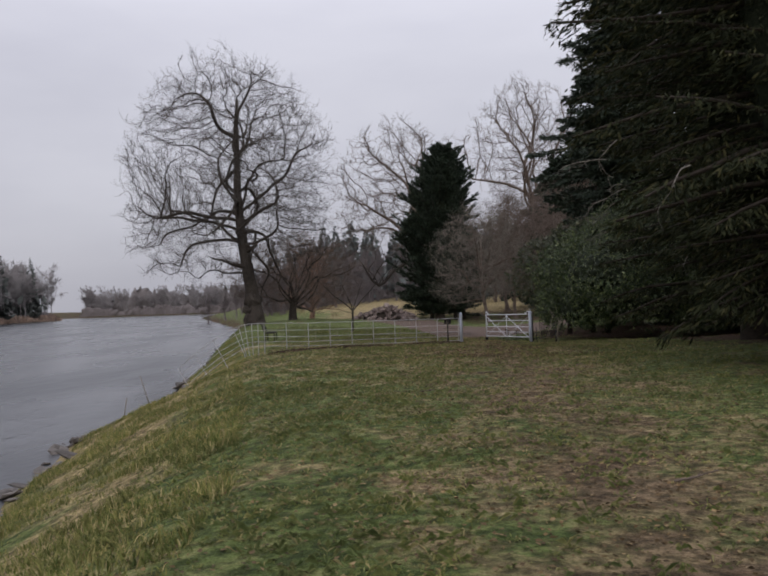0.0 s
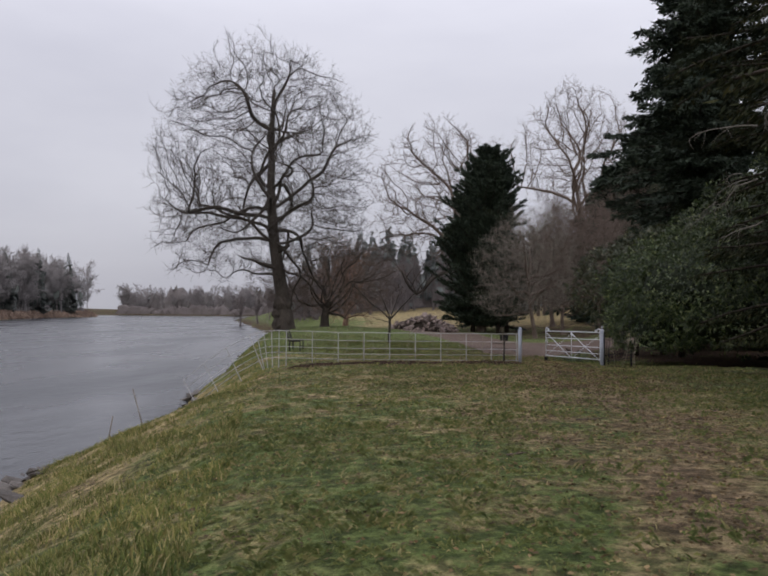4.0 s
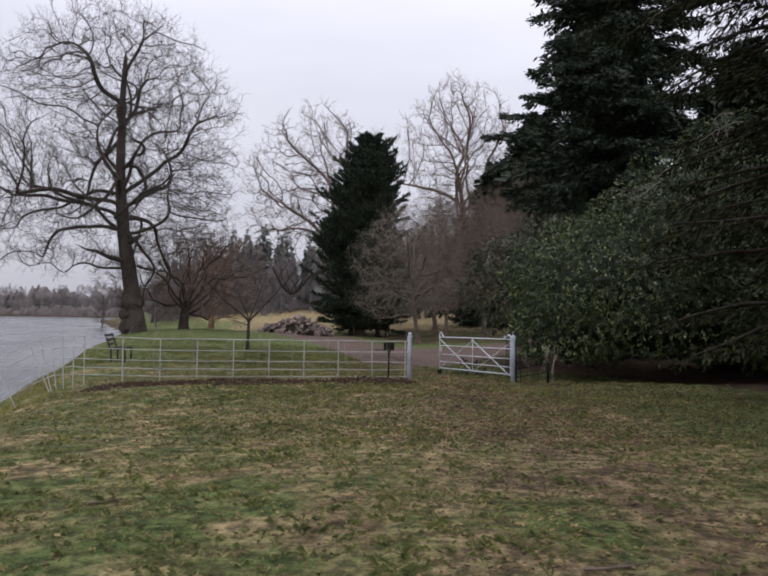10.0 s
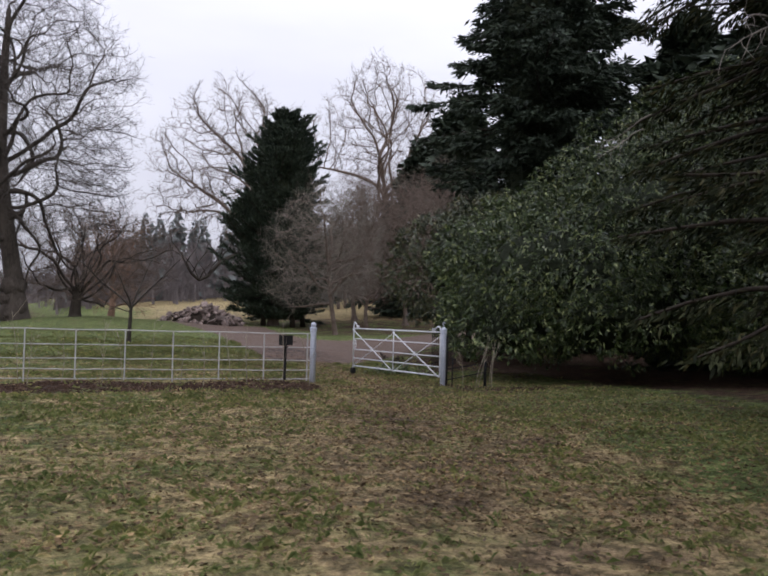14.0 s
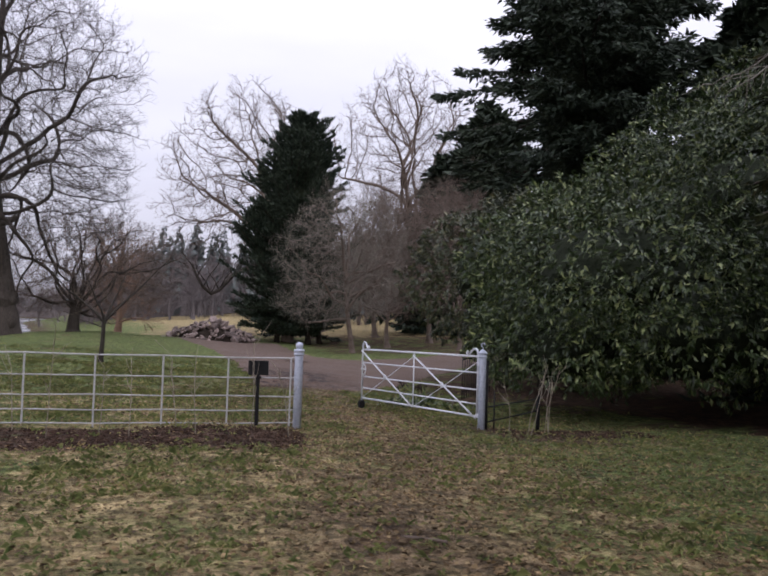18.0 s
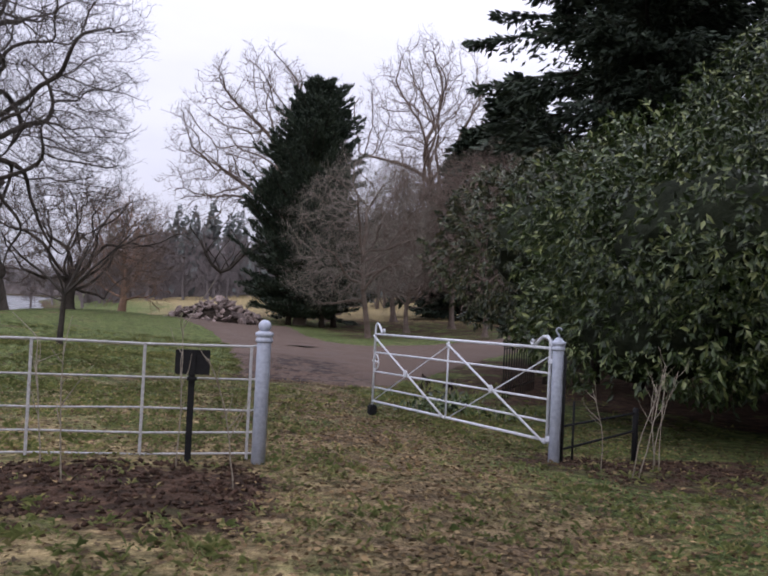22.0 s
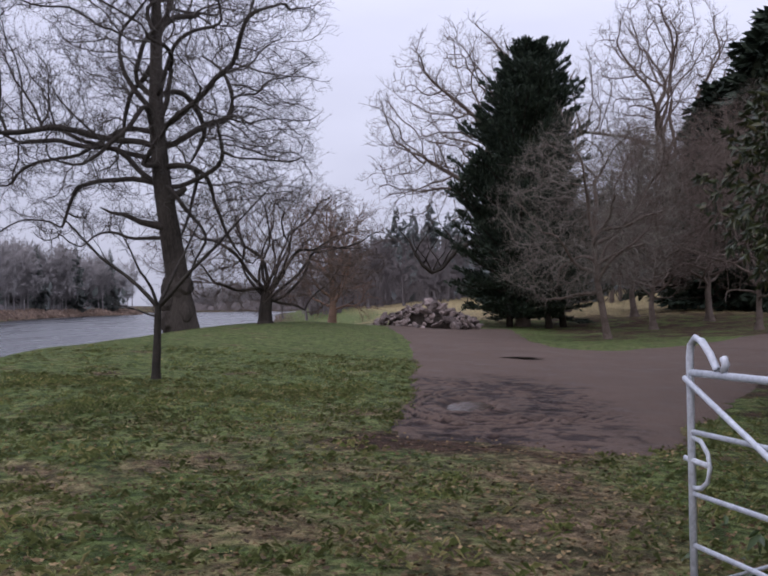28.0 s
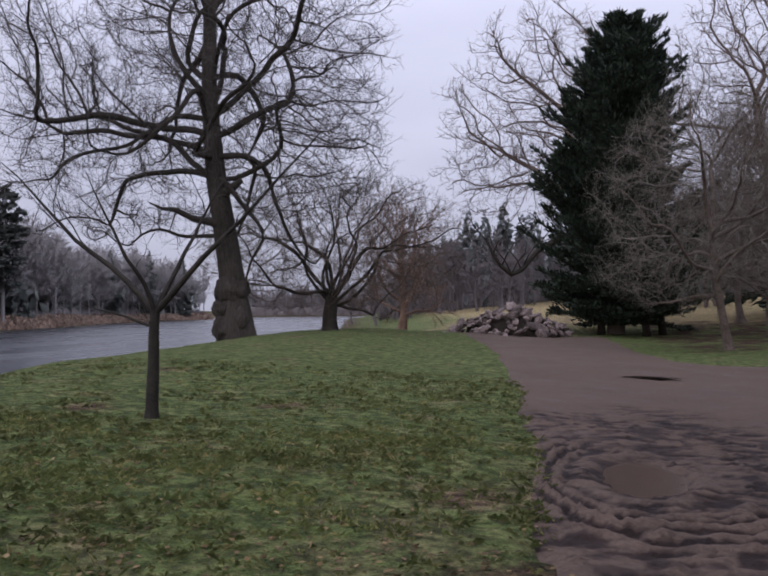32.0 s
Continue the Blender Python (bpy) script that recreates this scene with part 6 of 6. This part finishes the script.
# ---- shore stones and leaning stakes ----
stones = rock_set(8, SHORE_STONE, 300)
srng = random.Random(8)
for i in range(110):
    y = srng.uniform(2, 34) if i < 90 else srng.uniform(34, 60)
    lo, hi = float(crest(y)) - 9.0, float(crest(y))
    for _ in range(24):
        mid = (lo + hi) / 2
        lo, hi = (mid, hi) if g(mid, y) < WATER + 0.05 else (lo, mid)
    x = lo + srng.gauss(0, 0.22)
    s = srng.uniform(0.15, 0.55)
    ob = new("shore_stone", stones[i % 8])
    ob.matrix_world = pose(x, y, g(x, y) + 0.04, srng.uniform(0, 40), srng.uniform(0, 40), srng.uniform(0, 360)) @ Matrix.Diagonal((s * 1.4, s, s * 0.7, 1))
    tagged(ob, "dark wet stone at the water's edge", "stone", "shore stones")
for (x, y, lean_a, h) in [(-8.0, 20.2, 16, 1.3), (-8.6, 18.9, -10, 1.0)]:
    t = thing("stake", x, y, g(x, y) - 0.1, "thin grey stake leaning on the river bank", "stake", "bank stakes")
    rod_part("shaft", [(0, 0, 0), (-math.sin(radians(lean_a)) * h, 0, math.cos(radians(lean_a)) * h)], 0.018, BARK_PALE, t, 6)


# ---- grass, leaves and twigs on the ground ----
def blades(x, y, height, width, rng, material, name, label):
    n = len(x)
    z = land(x, y) - 0.008
    a = rng.random(n) * 2 * np.pi
    b = rng.random(n) * 2 * np.pi
    h = height * rng.uniform(0.5, 1.4, n)
    side = np.stack([np.cos(a), np.sin(a), np.zeros(n)], -1) * (width * rng.uniform(0.6, 1.3, n))[:, None]
    base = np.stack([x, y, z], -1)
    bend = np.stack([np.cos(b), np.sin(b), np.zeros(n)], -1) * (h * rng.uniform(0.25, 1.0, n))[:, None]
    up = np.zeros((n, 3))
    up[:, 2] = h
    v = np.stack([base - side, base + side, base + up * 0.6 + bend * 0.35 + side * 0.7, base + up * 0.6 + bend * 0.35 - side * 0.7, base + up * 0.9 + bend], 1).reshape(-1, 3)
    i = np.arange(n)[:, None] * 5
    return tagged(arr_part(name, v, [i + np.array([0, 1, 2, 3]), i + np.array([3, 2, 4])], material, None), label, "grass", kind="stuff")


def patchy(x, y):
    """Clumps a hand's width to a stride across: 0 thin, 1 thick."""
    return np.clip(0.5 + 2.4 * (0.55 * rough_noise(x, y, 0.9, 21) + 0.45 * rough_noise(x, y, 3.4, 22) - 0.5), 0, 1)


def rosettes(x, y, per, length, width, rng, material, name, label):
    """Low matted tufts: kite-shaped blades that spread from a centre and droop to the ground."""
    n = len(x)
    size = length * rng.uniform(0.6, 1.5, n)
    X, Y, S = np.repeat(x, per), np.repeat(y, per), np.repeat(size, per)
    m = n * per
    X, Y = X + rng.normal(0, 0.5, m) * S, Y + rng.normal(0, 0.5, m) * S
    a = rng.random(m) * 2 * np.pi
    out = np.stack([np.cos(a), np.sin(a), np.zeros(m)], -1)
    side = np.stack([-np.sin(a), np.cos(a), np.zeros(m)], -1) * (width * rng.uniform(0.6, 1.4, m))[:, None]
    base = np.stack([X, Y, land(X, Y) - 0.006], -1)
    L = S * rng.uniform(0.6, 1.3, m)
    rise = L * rng.uniform(0.25, 0.95, m)
    mid = base + out * (L * 0.5)[:, None]
    mid[:, 2] += rise * 0.75
    tip = base + out * L[:, None]
    tip[:, 2] += rise * rng.uniform(0.2, 1.0, m)
    v = np.stack([base, mid - side, tip, mid + side], 1).reshape(-1, 3)
    i = np.arange(m)[:, None] * 4
    return tagged(arr_part(name, v, [i + np.array([0, 1, 2]), i + np.array([0, 2, 3])], material, None), label, "grass", kind="stuff")


rng = np.random.default_rng(101)
n = 90000
y = np.where(rng.random(n) < 0.8, rng.uniform(-5, 40, n), rng.uniform(20, 48, n))
x = np.where(rng.random(n) < 0.75, np.interp(y, [-5, 10, 25, 34, 48], [1.0, 2.0, 3.5, 1.5, 0.0]) + rng.normal(0, 3.6, n), rng.uniform(-9, 10.5, n))
keep = (x > crest(y) - 0.8) & (x < 11) & (rng.random(n) > 0.72 * worn(x, y) + 0.9 * mud_and_shade(x, y)) & (road_depth(x, y) < 0.05) & (rng.random(n) < 0.10 + 0.95 * patchy(x, y) ** 1.8)
kind_of = patchy(x + 40, y) + rng.normal(0, 0.12, n) > 0.62
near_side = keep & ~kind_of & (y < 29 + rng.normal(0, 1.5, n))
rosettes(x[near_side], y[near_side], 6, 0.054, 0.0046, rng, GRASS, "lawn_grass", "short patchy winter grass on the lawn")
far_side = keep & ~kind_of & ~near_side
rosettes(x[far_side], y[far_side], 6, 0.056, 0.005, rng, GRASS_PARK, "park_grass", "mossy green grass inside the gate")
tall = keep & kind_of
rosettes(x[tall], y[tall], 7, 0.062, 0.005, rng, GRASS_LUSH, "grass_tufts", "darker green tufts standing in the lawn")
n = 150000
y = np.where(rng.random(n) < 0.65, rng.uniform(-5, 20, n), rng.uniform(20, 48, n))
s = rng.uniform(-0.6, 5.2, n)
x = crest(y) - s
tuft = 5.0 * (rough_noise(x, y, 1.6, 27) - 0.5)
keep = (land(x, y) > WATER + 0.15) & (tuft + rng.normal(0, 0.4, n) > -0.25)
blades(x[keep], y[keep], 0.05 + 0.06 * np.clip(tuft[keep] + 0.3, 0, 1.4), 0.0065, rng, GRASS_LONG, "bank_grass", "long straw-coloured tussocky grass on the river bank")

n = 95000
y = np.where(rng.random(n) < 0.45, rng.uniform(-5, 39, n), rng.uniform(14, 36, n))
x = np.where(rng.random(n) < 0.55, np.interp(y, [-12, 0, 10, 18, 25, 34], [2.3, 2.2, 2.6, 3.5, 4.4, 3.4]) + rng.normal(0, 2.0, n), rng.uniform(-5.0, 10, n))
keep = (x > crest(y) + 0.2) & (road_depth(x, y) < 0.1) & (rng.random(n) > 0.9 * mud_and_shade(x, y)) & (rng.random(n) > 0.6 * np.clip((y - 28) / 5, 0, 1))
x, y = x[keep], y[keep]
pp = np.stack([x, y, land(x, y) + 0.014], -1)
v, f = leaves(pp, unit(rng.normal(0, 0.35, (len(x), 3)) + [0, 0, 1]), 0.05, rng)
d = v.reshape(-1, 4, 3)
d[:, :, 2] = pp[:, None, 2] + (d[:, :, 2] - pp[:, None, 2]) * 0.45
c = d.mean(1, keepdims=True)
side = d[:, 1] - d[:, 3]
d[:, 1] += side * 0.45
d[:, 3] -= side * 0.45
tagged(arr_part("fallen_leaves", d.reshape(-1, 3), [f], DEAD_LEAF, None), "scattered curled brown fallen leaves", "leaves", kind="stuff")
for (x, y, a, L) in [(2.3, -1.2, 10, 0.5), (4.2, 10.3, 60, 0.35), (1.9, 9.2, -10, 0.45), (0.6, 6.3, 30, 0.3), (-1.42, 11.4, 15, 0.3), (3.6, 18.9, 140, 0.3)]:
    t = thing("fallen_stick", x, y, g(x, y) + 0.02, "short fallen brown stick on the turf", "stick", "fallen sticks", turn=a)
    p, r = branch_level(np.zeros((1, 3)), np.array([[1.0, 0, 0.02]]), np.array([L]), np.array([0.011]), 6, 0.12, (0, 0, 0), rng, 0.5)
    p[:, :, 2] = np.abs(p[:, :, 2]) * 0.3
    rod_part("stick", p[0], list(r[0]), BARK_BROWN, t, 6)
    rod_part("side_twig", [p[0, 3], p[0, 3] + [0.06, 0.07, 0.01], p[0, 3] + [0.11, 0.10, 0.015]], [0.007, 0.005, 0.002], BARK_BROWN, t, 5)
